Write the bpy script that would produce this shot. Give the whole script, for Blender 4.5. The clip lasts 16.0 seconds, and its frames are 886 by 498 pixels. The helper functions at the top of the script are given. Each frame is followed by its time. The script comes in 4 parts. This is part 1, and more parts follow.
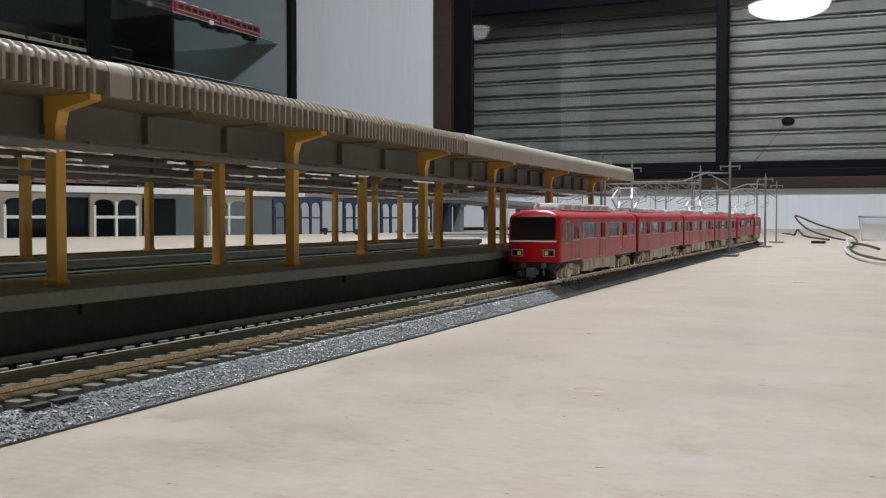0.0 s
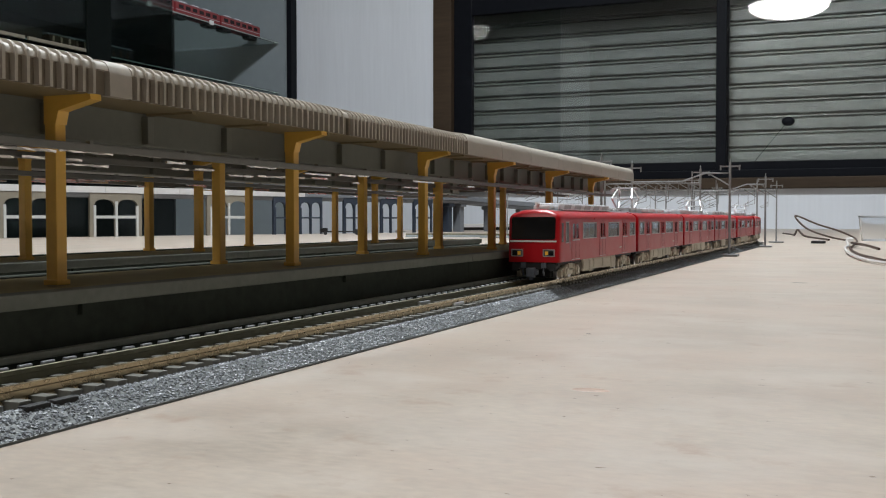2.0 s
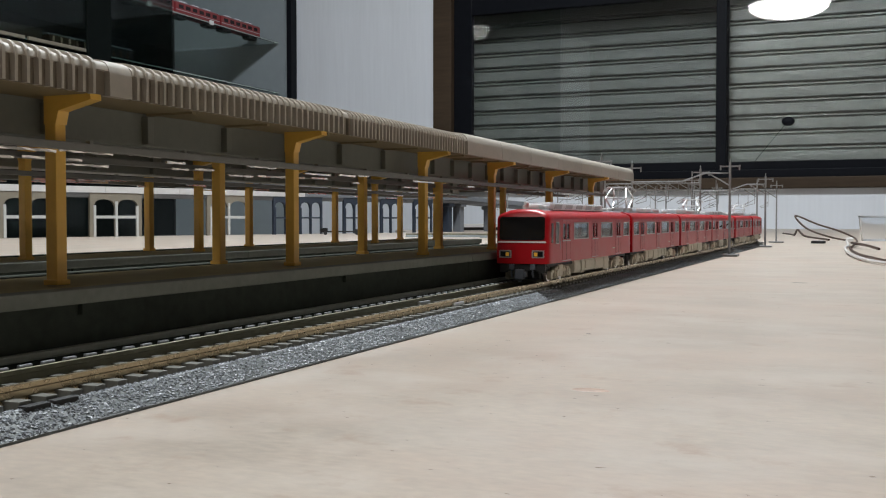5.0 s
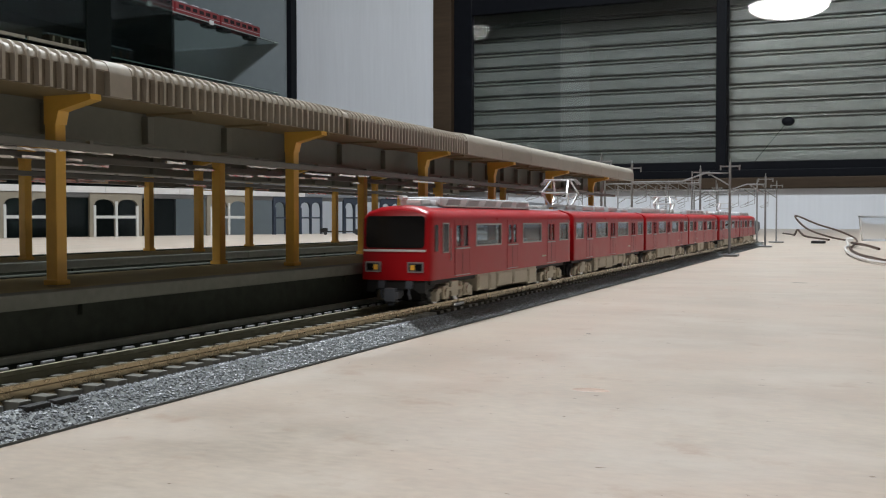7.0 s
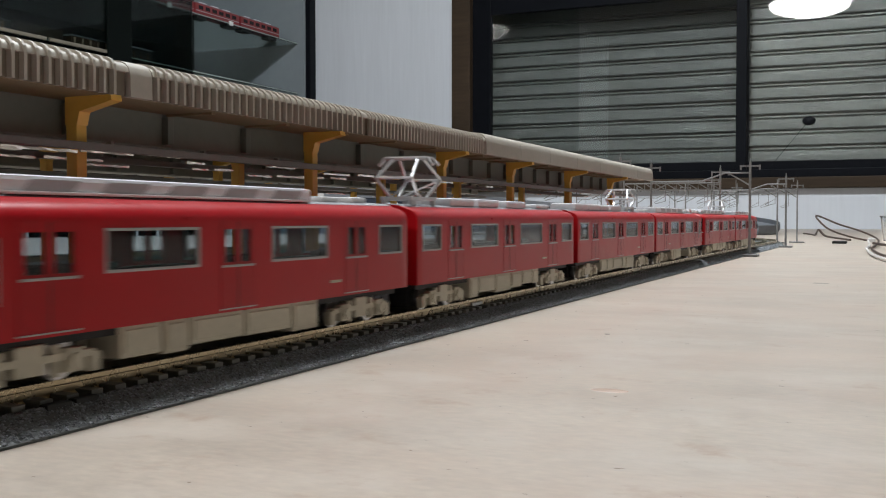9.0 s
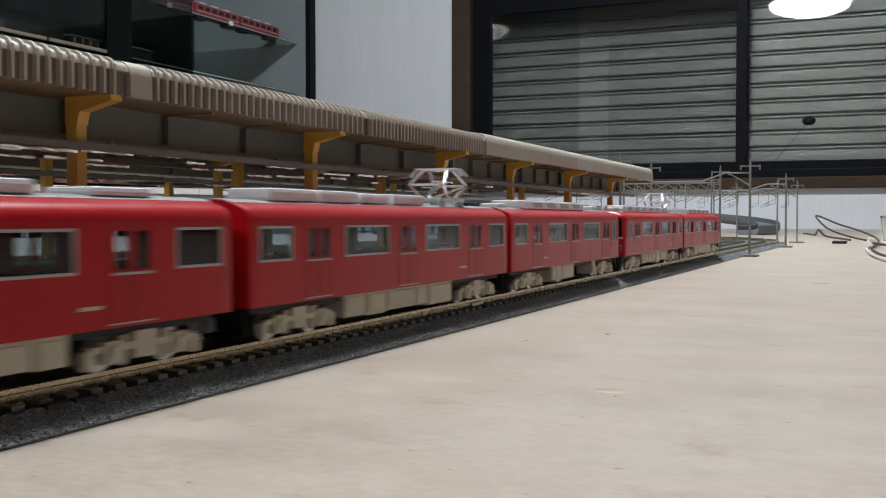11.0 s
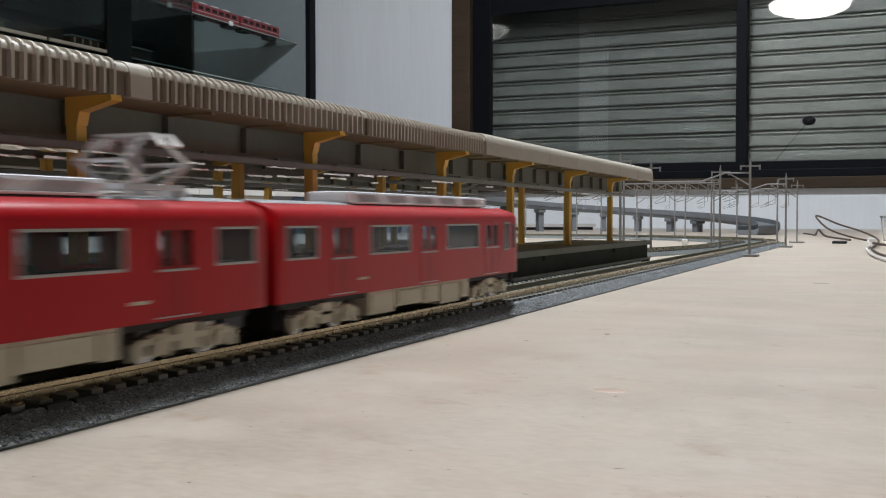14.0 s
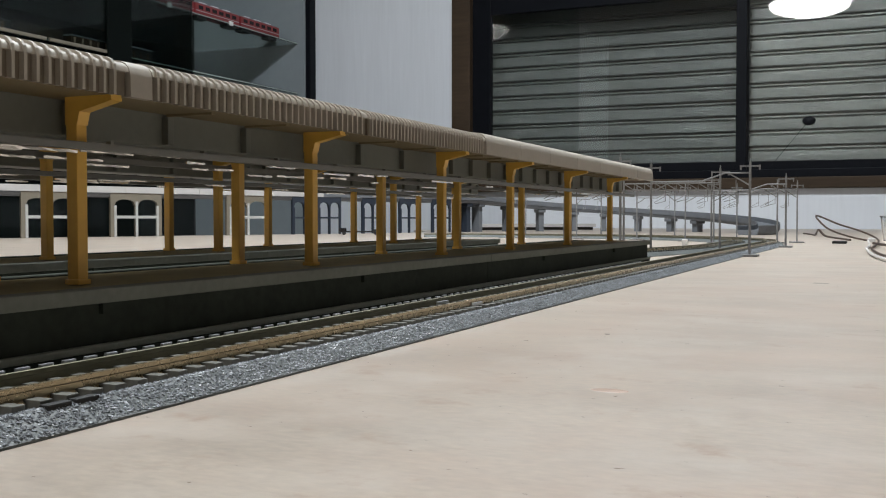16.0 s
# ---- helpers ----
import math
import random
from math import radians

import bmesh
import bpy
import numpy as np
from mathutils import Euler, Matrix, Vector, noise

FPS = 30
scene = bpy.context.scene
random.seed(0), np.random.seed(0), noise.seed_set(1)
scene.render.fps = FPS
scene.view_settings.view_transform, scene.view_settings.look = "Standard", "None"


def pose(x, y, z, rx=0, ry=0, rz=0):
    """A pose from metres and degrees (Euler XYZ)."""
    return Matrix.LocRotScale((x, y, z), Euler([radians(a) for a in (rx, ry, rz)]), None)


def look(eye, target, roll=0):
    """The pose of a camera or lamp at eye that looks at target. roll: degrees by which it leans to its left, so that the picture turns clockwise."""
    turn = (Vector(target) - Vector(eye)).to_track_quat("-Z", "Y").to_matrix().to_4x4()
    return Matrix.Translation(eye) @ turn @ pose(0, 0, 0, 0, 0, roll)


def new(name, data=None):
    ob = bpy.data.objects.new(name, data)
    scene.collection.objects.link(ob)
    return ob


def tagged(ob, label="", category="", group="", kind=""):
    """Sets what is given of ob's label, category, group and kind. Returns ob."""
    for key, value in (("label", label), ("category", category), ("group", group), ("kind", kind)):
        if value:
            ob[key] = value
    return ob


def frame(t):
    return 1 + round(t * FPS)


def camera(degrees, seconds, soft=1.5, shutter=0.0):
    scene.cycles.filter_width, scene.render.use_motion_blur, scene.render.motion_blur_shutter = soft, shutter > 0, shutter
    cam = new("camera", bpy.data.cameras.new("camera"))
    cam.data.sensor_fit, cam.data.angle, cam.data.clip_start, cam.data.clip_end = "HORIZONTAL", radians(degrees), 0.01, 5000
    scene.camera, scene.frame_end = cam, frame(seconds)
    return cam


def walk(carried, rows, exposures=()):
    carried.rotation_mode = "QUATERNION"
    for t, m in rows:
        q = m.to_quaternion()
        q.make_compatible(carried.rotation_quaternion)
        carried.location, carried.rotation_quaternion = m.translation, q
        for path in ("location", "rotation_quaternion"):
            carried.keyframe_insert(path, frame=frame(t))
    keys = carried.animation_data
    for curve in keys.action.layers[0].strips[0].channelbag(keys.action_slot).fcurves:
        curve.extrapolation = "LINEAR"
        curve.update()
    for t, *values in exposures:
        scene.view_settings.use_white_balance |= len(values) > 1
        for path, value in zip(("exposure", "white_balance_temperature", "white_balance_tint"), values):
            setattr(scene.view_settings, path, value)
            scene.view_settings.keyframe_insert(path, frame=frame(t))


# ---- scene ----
MM = 0.001
EYE = (0.0, 0.0, 26.2 * MM)


def aim(yaw, tilt, roll=0.0):
    """Camera pose: yaw from the track's direction towards the platform, tilt downwards, degrees."""
    a, b = radians(yaw), radians(tilt)
    way = Vector((math.cos(a) * math.cos(b), math.sin(a) * math.cos(b), -math.sin(b)))
    return look(EYE, Vector(EYE) + way, roll)


YAW, TILT, NUDGE = 22.95, 1.72, 1.06
cam = camera(47.85, 16.0, soft=1.1, shutter=0.6)
walk(cam, [(0.0, aim(YAW, TILT)), (8.0, aim(YAW, TILT)), (8.1, aim(YAW, TILT)),
           (8.3, aim(YAW + NUDGE, TILT)), (8.4, aim(YAW + NUDGE, TILT)), (16.0, aim(YAW + NUDGE, TILT))],
     exposures=[(0.0, 0.0, 6500, 10), (16.0, 0.0, 6500, 10)])

# ---- light ----
world = bpy.data.worlds.new("night_room")
world.use_nodes = True
world.node_tree.nodes["Background"].inputs[0].default_value = (0.5, 0.55, 0.6, 1)
world.node_tree.nodes["Background"].inputs[1].default_value = 0.02
scene.world = world
LAMP_POWER, LAMP_POWER_2 = 29.0, 435.0


# ---- materials ----
def mat(name, col, rough=0.5, metal=0.0, grain=0.0, var=0.12, bump=0.0, grain2=None, emit=0.0,
        stretch=(1, 1, 1), per_piece=0.0, coat=0.0, spec=0.5):
    """A surface: base colour with two scales of variation (grain in millimetres) and fine relief."""
    m = bpy.data.materials.new(name)
    m.use_nodes = True
    nt = m.node_tree
    b = nt.nodes["Principled BSDF"]
    b.inputs["Base Color"].default_value = (*col, 1)
    b.inputs["Roughness"].default_value = rough
    b.inputs["Metallic"].default_value = metal
    b.inputs["Coat Weight"].default_value = coat
    b.inputs["Specular IOR Level"].default_value = spec
    if emit:
        b.inputs["Emission Color"].default_value = (*col, 1)
        b.inputs["Emission Strength"].default_value = emit
    if grain:
        co = nt.nodes.new("ShaderNodeTexCoord")
        mp = nt.nodes.new("ShaderNodeMapping")
        mp.inputs["Scale"].default_value = stretch
        nt.links.new(co.outputs["Object"], mp.inputs["Vector"])
        fine = nt.nodes.new("ShaderNodeTexNoise")
        fine.inputs["Scale"].default_value = 1000.0 / grain
        fine.inputs["Detail"].default_value = 4
        big = nt.nodes.new("ShaderNodeTexNoise")
        big.inputs["Scale"].default_value = 1000.0 / (grain2 or grain * 9)
        big.inputs["Detail"].default_value = 2
        nt.links.new(mp.outputs[0], fine.inputs["Vector"])
        nt.links.new(mp.outputs[0], big.inputs["Vector"])
        add = nt.nodes.new("ShaderNodeMath")
        add.operation = "ADD"
        nt.links.new(fine.outputs["Fac"], add.inputs[0])
        nt.links.new(big.outputs["Fac"], add.inputs[1])
        rg = nt.nodes.new("ShaderNodeMapRange")
        rg.inputs["From Min"].default_value, rg.inputs["From Max"].default_value = 0.6, 1.4
        rg.inputs["To Min"].default_value, rg.inputs["To Max"].default_value = 1 - var, 1 + var
        nt.links.new(add.outputs[0], rg.inputs["Value"])
        last = rg.outputs[0]
        if per_piece:
            info = nt.nodes.new("ShaderNodeObjectInfo")
            r2 = nt.nodes.new("ShaderNodeMapRange")
            r2.inputs["To Min"].default_value, r2.inputs["To Max"].default_value = 1 - per_piece, 1 + per_piece
            nt.links.new(info.outputs["Random"], r2.inputs["Value"])
            mu = nt.nodes.new("ShaderNodeMath")
            mu.operation = "MULTIPLY"
            nt.links.new(last, mu.inputs[0])
            nt.links.new(r2.outputs[0], mu.inputs[1])
            last = mu.outputs[0]
        mix = nt.nodes.new("ShaderNodeVectorMath")
        mix.operation = "SCALE"
        mix.inputs[0].default_value = col
        nt.links.new(last, mix.inputs["Scale"])
        nt.links.new(mix.outputs[0], b.inputs["Base Color"])
        rr = nt.nodes.new("ShaderNodeMapRange")
        rr.inputs["To Min"].default_value, rr.inputs["To Max"].default_value = max(0.02, rough - 0.08), min(1, rough + 0.08)
        nt.links.new(fine.outputs["Fac"], rr.inputs["Value"])
        nt.links.new(rr.outputs[0], b.inputs["Roughness"])
        if bump:
            bp = nt.nodes.new("ShaderNodeBump")
            bp.inputs["Strength"].default_value = 0.6
            bp.inputs["Distance"].default_value = bump * MM
            nt.links.new(fine.outputs["Fac"], bp.inputs["Height"])
            nt.links.new(bp.outputs[0], b.inputs["Normal"])
    return m


def plywood():
    """Pale birch plywood: fine grain across the board, blotches that lean pink or green, a few brown flecks."""
    m = mat("plywood", (0.436, 0.377, 0.316), 0.31, grain=1.2, var=0.25, bump=0.045, grain2=24, stretch=(1, 0.45, 1))
    nt = m.node_tree
    b = nt.nodes["Principled BSDF"]
    src = b.inputs["Base Color"].links[0].from_socket
    co = nt.nodes.new("ShaderNodeTexCoord")
    mp = nt.nodes.new("ShaderNodeMapping")
    mp.inputs["Scale"].default_value = (1, 0.7, 1)
    nt.links.new(co.outputs["Object"], mp.inputs["Vector"])

    def layer(src, scale, lo, hi, most, col):
        n = nt.nodes.new("ShaderNodeTexNoise")
        n.inputs["Scale"].default_value, n.inputs["Detail"].default_value = scale, 6
        n.inputs["Roughness"].default_value = 0.65
        nt.links.new(mp.outputs[0], n.inputs["Vector"])
        ramp = nt.nodes.new("ShaderNodeValToRGB")
        e = ramp.color_ramp.elements
        e[0].position, e[0].color = lo, (0, 0, 0, 1)
        e[1].position, e[1].color = hi, (most, most, most, 1)
        nt.links.new(n.outputs["Fac"], ramp.inputs[0])
        mix = nt.nodes.new("ShaderNodeMix")
        mix.data_type = "RGBA"
        mix.inputs["B"].default_value = (*col, 1)
        nt.links.new(ramp.outputs[0], mix.inputs["Factor"])
        nt.links.new(src, mix.inputs["A"])
        return mix.outputs["Result"]

    out = layer(src, 18, 0.43, 0.67, 0.5, (0.485, 0.36, 0.285))
    out = layer(out, 48, 0.48, 0.68, 0.7, (0.53, 0.475, 0.415))
    out = layer(out, 110, 0.585, 0.72, 0.7, (0.34, 0.235, 0.17))
    nt.links.new(out, b.inputs["Base Color"])
    return m


def per_stone(m, least, most):
    """Gives every loose stone of a joined mesh its own brightness."""
    nt = m.node_tree
    b = nt.nodes["Principled BSDF"]
    src = b.inputs["Base Color"].links[0].from_socket
    geo = nt.nodes.new("ShaderNodeNewGeometry")
    rg = nt.nodes.new("ShaderNodeMapRange")
    rg.inputs["To Min"].default_value, rg.inputs["To Max"].default_value = least, most
    nt.links.new(geo.outputs["Random Per Island"], rg.inputs["Value"])
    mu = nt.nodes.new("ShaderNodeVectorMath")
    mu.operation = "SCALE"
    nt.links.new(src, mu.inputs[0])
    nt.links.new(rg.outputs[0], mu.inputs["Scale"])
    nt.links.new(mu.outputs[0], b.inputs["Base Color"])
    return m


def glass_mat(name, tint=(1, 1, 1), rough=0.0):
    m = bpy.data.materials.new(name)
    m.use_nodes = True
    b = m.node_tree.nodes["Principled BSDF"]
    b.inputs["Base Color"].default_value = (*tint, 1)
    b.inputs["Transmission Weight"].default_value = 1.0
    b.inputs["Roughness"].default_value = rough
    b.inputs["IOR"].default_value = 1.5
    return m


PLY = plywood()
STONE = per_stone(mat("ballast_stone", (0.16, 0.175, 0.19), 0.44, grain=0.5, var=0.3, spec=0.55), 0.35, 1.75)
BALLAST = mat("ballast", (0.105, 0.116, 0.114), 0.5, grain=0.7, var=0.40, bump=0.22, grain2=5, spec=0.35)
# Pale so that the far blocks look lit, though the canopy shades them.
LIT_BLOCK = mat("ballast_lit", (0.50, 0.51, 0.54), 0.4, grain=0.6, var=0.2, bump=0.1)
TIE = mat("tie_brown", (0.14, 0.14, 0.122), 0.45, grain=1, var=0.2)
RAIL = mat("rail_nickel", (0.42, 0.345, 0.225), 0.28, 0.85, grain=2, var=0.15)
# Darker copy of the rail metal: the far rail's dark reflection put into colour.
RAIL_SHADED = mat("rail_shaded", (0.24, 0.225, 0.155), 0.5, 0.3, grain=2, var=0.2)
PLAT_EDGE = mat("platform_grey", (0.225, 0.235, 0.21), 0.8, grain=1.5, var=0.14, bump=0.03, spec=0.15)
PLAT_TOP = mat("platform_brown", (0.31, 0.26, 0.135), 0.75, grain=1.0, var=0.18, bump=0.05)
PLAT_FOOT = mat("platform_foot", (0.30, 0.31, 0.255), 0.6, grain=1.5, var=0.15)
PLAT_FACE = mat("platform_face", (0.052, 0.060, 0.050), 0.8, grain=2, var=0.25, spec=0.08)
POST = mat("post_ochre", (0.76, 0.45, 0.08), 0.42, grain=2.5, var=0.10, bump=0.02)
ROOF = mat("roof_beige", (0.44, 0.40, 0.34), 0.5, grain=2, var=0.10, bump=0.02)
# Recess shade between the ribs, put into a darker brown base colour.
FASCIA = mat("fascia_shade_brown", (0.185, 0.152, 0.112), 0.65, grain=2, var=0.16)
SOFFIT = mat("soffit_olive", (0.23, 0.178, 0.098), 0.6, grain=3, var=0.15)
BEAM = mat("beam_grey", (0.165, 0.17, 0.146), 0.55, grain=2, var=0.12)
PIPE = mat("conduit_grey", (0.18, 0.178, 0.166), 0.5, grain=2, var=0.1)
RED = mat("body_red", (0.385, 0.006, 0.011), 0.32, grain=6, var=0.05, spec=0.24)
DOOR_RED = mat("door_red", (0.355, 0.006, 0.011), 0.32, grain=6, var=0.05, spec=0.24)
BLACK = mat("black_gloss", (0.008, 0.008, 0.009), 0.12)
GAP = mat("gangway_black", (0.012, 0.012, 0.012), 0.7)
PANE = mat("window_dark", (0.022, 0.020, 0.022), 0.15, spec=0.15)
TRIM = mat("window_frame_silver", (0.40, 0.38, 0.38), 0.4, 0.4)
STRIP_M = mat("strip_bright", (0.93, 0.91, 0.87), 0.2, 0.95, grain=3, var=0.08)
WHITE = mat("white_plastic", (0.72, 0.72, 0.72), 0.4, grain=2, var=0.06)
BEZEL = mat("headlight_bezel", (0.10, 0.10, 0.11), 0.35, 0.5)
LOUVRE = mat("louvre_grey", (0.38, 0.39, 0.42), 0.5, grain=1, var=0.2)
AC_GREY = mat("roof_unit_grey", (0.70, 0.71, 0.75), 0.42, grain=1.5, var=0.10)
ROOF_GREY = mat("car_roof_grey", (0.20, 0.205, 0.22), 0.5, grain=2, var=0.1)
TAN = mat("underframe_tan", (0.49, 0.45, 0.355), 0.55, grain=1.2, var=0.15, bump=0.05)
STEEL = mat("steel_bright", (0.62, 0.62, 0.63), 0.38, 0.9)
COUPLER = mat("coupler_grey", (0.085, 0.095, 0.115), 0.45, grain=1, var=0.1)
HEAD = mat("headlight_amber", (0.85, 0.46, 0.06), 0.2, emit=0.06)
MAST = mat("mast_grey", (0.22, 0.222, 0.225), 0.45, grain=2, var=0.1)
FRAME_D = mat("arch_frame_blue", (0.022, 0.030, 0.046), 0.5, grain=4, var=0.1)
VIA = mat("viaduct_grey", (0.13, 0.14, 0.155), 0.55, grain=3, var=0.1)
VIA_SIDE = mat("parapet_white", (0.45, 0.44, 0.43), 0.5, grain=4, var=0.06)
ARCH = mat("arch_beige", (0.17, 0.15, 0.115), 0.6, grain=4, var=0.1)
FRAME_W = mat("arch_frame_white", (0.40, 0.40, 0.385), 0.5, grain=4, var=0.06)
WALL = mat("wall_white", (0.75, 0.785, 0.84), 0.6, grain=9, var=0.045, bump=0.25, grain2=60, stretch=(1, 1, 0.06))
WALL_DIM = mat("wall_panel_brown", (0.16, 0.135, 0.11), 0.65, grain=12, var=0.12, stretch=(1, 1, 0.08))
KNOT = mat("knot_brown", (0.38, 0.26, 0.195), 0.5, grain=1, var=0.2)
CAR_GLASS = glass_mat("car_window_glass", (0.55, 0.62, 0.68))
CAR_GLASS.node_tree.nodes["Principled BSDF"].inputs["IOR"].default_value = 1.25
SEAT = mat("seat_dark", (0.025, 0.025, 0.03), 0.7, grain=2, var=0.1)
CEIL = mat("ceiling_grey", (0.34, 0.34, 0.34), 0.8, grain=20, var=0.03)
FLOOR = mat("room_floor", (0.22, 0.15, 0.10), 0.5, grain=20, var=0.15)
WOOD = mat("window_wood", (0.058, 0.040, 0.026), 0.6, grain=8, var=0.25, stretch=(1, 0.1, 1), spec=0.15)
ALU = mat("sash_black", (0.006, 0.007, 0.010), 0.5, grain=20, var=0.15, spec=0.08)
SHUTTER = mat("shutter_grey", (0.099, 0.102, 0.094), 0.55, grain=25, var=0.06)
GLASS = glass_mat("window_glass", (0.93, 0.96, 0.95))
DIM_GLASS = glass_mat("window_glass_dim", (0.74, 0.78, 0.78))
SMOKED = glass_mat("cabinet_glass", (0.20, 0.25, 0.24))
SMOKED.node_tree.nodes["Principled BSDF"].inputs["IOR"].default_value = 1.2
EDGE_GREEN = mat("shelf_edge_green", (0.30, 0.36, 0.34), 0.3, grain=12, var=0.1)
DOOR_EDGE = mat("door_edge_green", (0.006, 0.008, 0.0075), 0.8, grain=20, var=0.15, spec=0.02)
SHELF_GLASS = glass_mat("shelf_glass", (0.80, 0.86, 0.84))
SHELF_GLASS.node_tree.nodes["Principled BSDF"].inputs["IOR"].default_value = 1.08
MAROON = mat("old_red", (0.20, 0.014, 0.018), 0.5, grain=8, var=0.1)
CARTON = mat("carton_dark", (0.035, 0.027, 0.02), 0.7, grain=6, var=0.2)
CLEAR = glass_mat("clear_plastic", (0.93, 0.95, 0.97), 0.05)
CAB_IN = mat("cabinet_grey", (0.27, 0.31, 0.33), 0.55, grain=30, var=0.06)
CAB_DARK = mat("cabinet_dark", (0.022, 0.025, 0.025), 0.5, grain=30, var=0.2)
LAMP = mat("lamp_white", (1.0, 0.965, 0.94), 0.4, emit=LAMP_POWER)
LAMP_UNSEEN = mat("lamp_white_unseen", (0.905, 0.962, 1.0), 0.4, emit=LAMP_POWER_2)
WIRE_BR = mat("wire_brown", (0.05, 0.028, 0.02), 0.45)
WIRE_WH = mat("wire_white", (0.5, 0.48, 0.46), 0.45)


# ---- mesh helpers, all in millimetres ----
def box(bm, x0, x1, y0, y1, z0, z1, bevel=0.0):
    vs = [bm.verts.new((x, y, z)) for x in (x0, x1) for y in (y0, y1) for z in (z0, z1)]
    fs = [bm.faces.new([vs[i] for i in q]) for q in
          ((0, 1, 3, 2), (4, 6, 7, 5), (0, 4, 5, 1), (2, 3, 7, 6), (0, 2, 6, 4), (1, 5, 7, 3))]
    if bevel:
        es = {e for f in fs for e in f.edges}
        bmesh.ops.bevel(bm, geom=list(es), offset=bevel, segments=2, affect="EDGES", profile=0.6)
    return bm


def bx(*a, bevel=0.0):
    return box(bmesh.new(), *a, bevel=bevel)


def tube(bm, pts, r, n=6, r1=None):
    """A round bar along the points, from radius r to r1."""
    pts = [Vector(p) for p in pts]
    rings = []
    for i, p in enumerate(pts):
        d = (pts[min(i + 1, len(pts) - 1)] - pts[max(i - 1, 0)]).normalized()
        u = d.cross(Vector((0, 0, 1)))
        u = Vector((1, 0, 0)) if u.length < 1e-3 else u.normalized()
        v = d.cross(u)
        rr = r if r1 is None else r + (r1 - r) * i / max(1, len(pts) - 1)
        rings.append([bm.verts.new(p + rr * (u * math.cos(a) + v * math.sin(a)))
                      for a in (2 * math.pi * k / n for k in range(n))])
    for a, b in zip(rings, rings[1:]):
        for k in range(n):
            bm.faces.new((a[k], a[(k + 1) % n], b[(k + 1) % n], b[k]))
    bm.faces.new(rings[0][::-1])
    bm.faces.new(rings[-1])
    return bm


def sweep(bm, path, profile):
    """A closed (offset, height) profile along path points (x, y, z, nx, ny), where n is the left normal."""
    rings = [[bm.verts.new((x + nx * o, y + ny * o, z + h)) for o, h in profile] for x, y, z, nx, ny in path]
    n = len(profile)
    for a, b in zip(rings, rings[1:]):
        for k in range(n):
            bm.faces.new((a[k], a[(k + 1) % n], b[(k + 1) % n], b[k]))
    bm.faces.new(rings[0])
    bm.faces.new(rings[-1][::-1])
    bmesh.ops.recalc_face_normals(bm, faces=bm.faces)
    return bm


def mesh_of(bm, name, material, smooth=False):
    bmesh.ops.scale(bm, vec=(MM, MM, MM), verts=bm.verts)
    bmesh.ops.recalc_face_normals(bm, faces=bm.faces)
    me = bpy.data.meshes.new(name)
    bm.to_mesh(me)
    bm.free()
    me.materials.append(material)
    if smooth:
        for p in me.polygons:
            p.use_smooth = True
        me.set_sharp_from_angle(angle=radians(35))
    return me


def part(name, bm, material, parent=None, label="", at=None, smooth=False):
    """Links bm as one mesh object under parent. at: its place in millimetres, in the parent's space."""
    ob = new(name, mesh_of(bm, name, material, smooth))
    ob.parent = parent
    if at:
        ob.location = Vector(at) * MM
    return tagged(ob, label)


def piece(name, me, parent, at, rz=0.0):
    """Another object on a shared mesh."""
    ob = new(name, me)
    ob.parent = parent
    ob.matrix_basis = pose(at[0] * MM, at[1] * MM, at[2] * MM, 0, 0, rz)
    return ob


def thing(name, label, category, at=(0, 0, 0), rz=0.0, group="", kind=""):
    ob = new(name)
    ob.empty_display_size = 0.01
    ob.matrix_basis = pose(at[0] * MM, at[1] * MM, at[2] * MM, 0, 0, rz)
    return tagged(ob, label, category, group, kind)


def solid(name, bm, material, label, category, kind="", group="", at=None, smooth=False):
    return tagged(part(name, bm, material, None, label, at, smooth), "", category, group, kind)


# ---- the room ----
XW, YL, YR, XB = 2800, 2150, -1900, -2600     # end wall, side walls, wall behind
ZF, ZC = -760, 1495                             # floor and ceiling, over the layout board
solid("floor", bx(XB, XW + 300, YR, YL + 300, ZF - 40, ZF), FLOOR, "dark wooden room floor under the layout board", "floor", "structure")
solid("ceiling", bx(XB, XW + 300, YR, YL + 300, ZC, ZC + 40), CEIL, "plain pale grey ceiling", "ceiling", "structure")
solid("wall_side_right", bx(XB, XW + 300, YR - 80, YR, ZF, ZC), WALL_DIM, "plain brown panelled side wall", "wall", "structure")
solid("wall_side_left", bx(XB, XW, YL, YL + 80, ZF, ZC), WALL, "plain white side wall behind the glass cabinet", "wall", "structure")
solid("wall_back", bx(XB - 80, XB, YR, YL, ZF, ZC), WALL_DIM, "plain brown panelled back wall", "wall", "structure")
# end wall with the window opening
WY0, WY1, WZ0, WZ1 = -700, 1214, 107, 725
bm = bmesh.new()
faces = []
for x in (XW, XW + 120):
    faces.append([[bm.verts.new((x, y, z)) for y, z in c] for c in (((YR, ZF), (YL, ZF), (YL, ZC), (YR, ZC)), ((WY0, WZ0), (WY1, WZ0), (WY1, WZ1), (WY0, WZ1)))])
for k in range(4):
    j = (k + 1) % 4
    for outer, inner in faces:
        bm.faces.new((outer[k], outer[j], inner[j], inner[k]))
    for ring_a, ring_b in zip(*faces):
        bm.faces.new((ring_a[k], ring_a[j], ring_b[j], ring_b[k]))
solid("wall_end", bm, WALL, "white wood-grain wall panel round the window", "wall", "structure")
bm = bmesh.new()
outline = ((-1020, -900), (XW - 1, -900), (XW - 1, 1010), (2100, 1010), (1800, 827), (-420, 1635), (-420, 420), (-1020, 420))
top = [bm.verts.new((x, y, 0)) for x, y in outline]
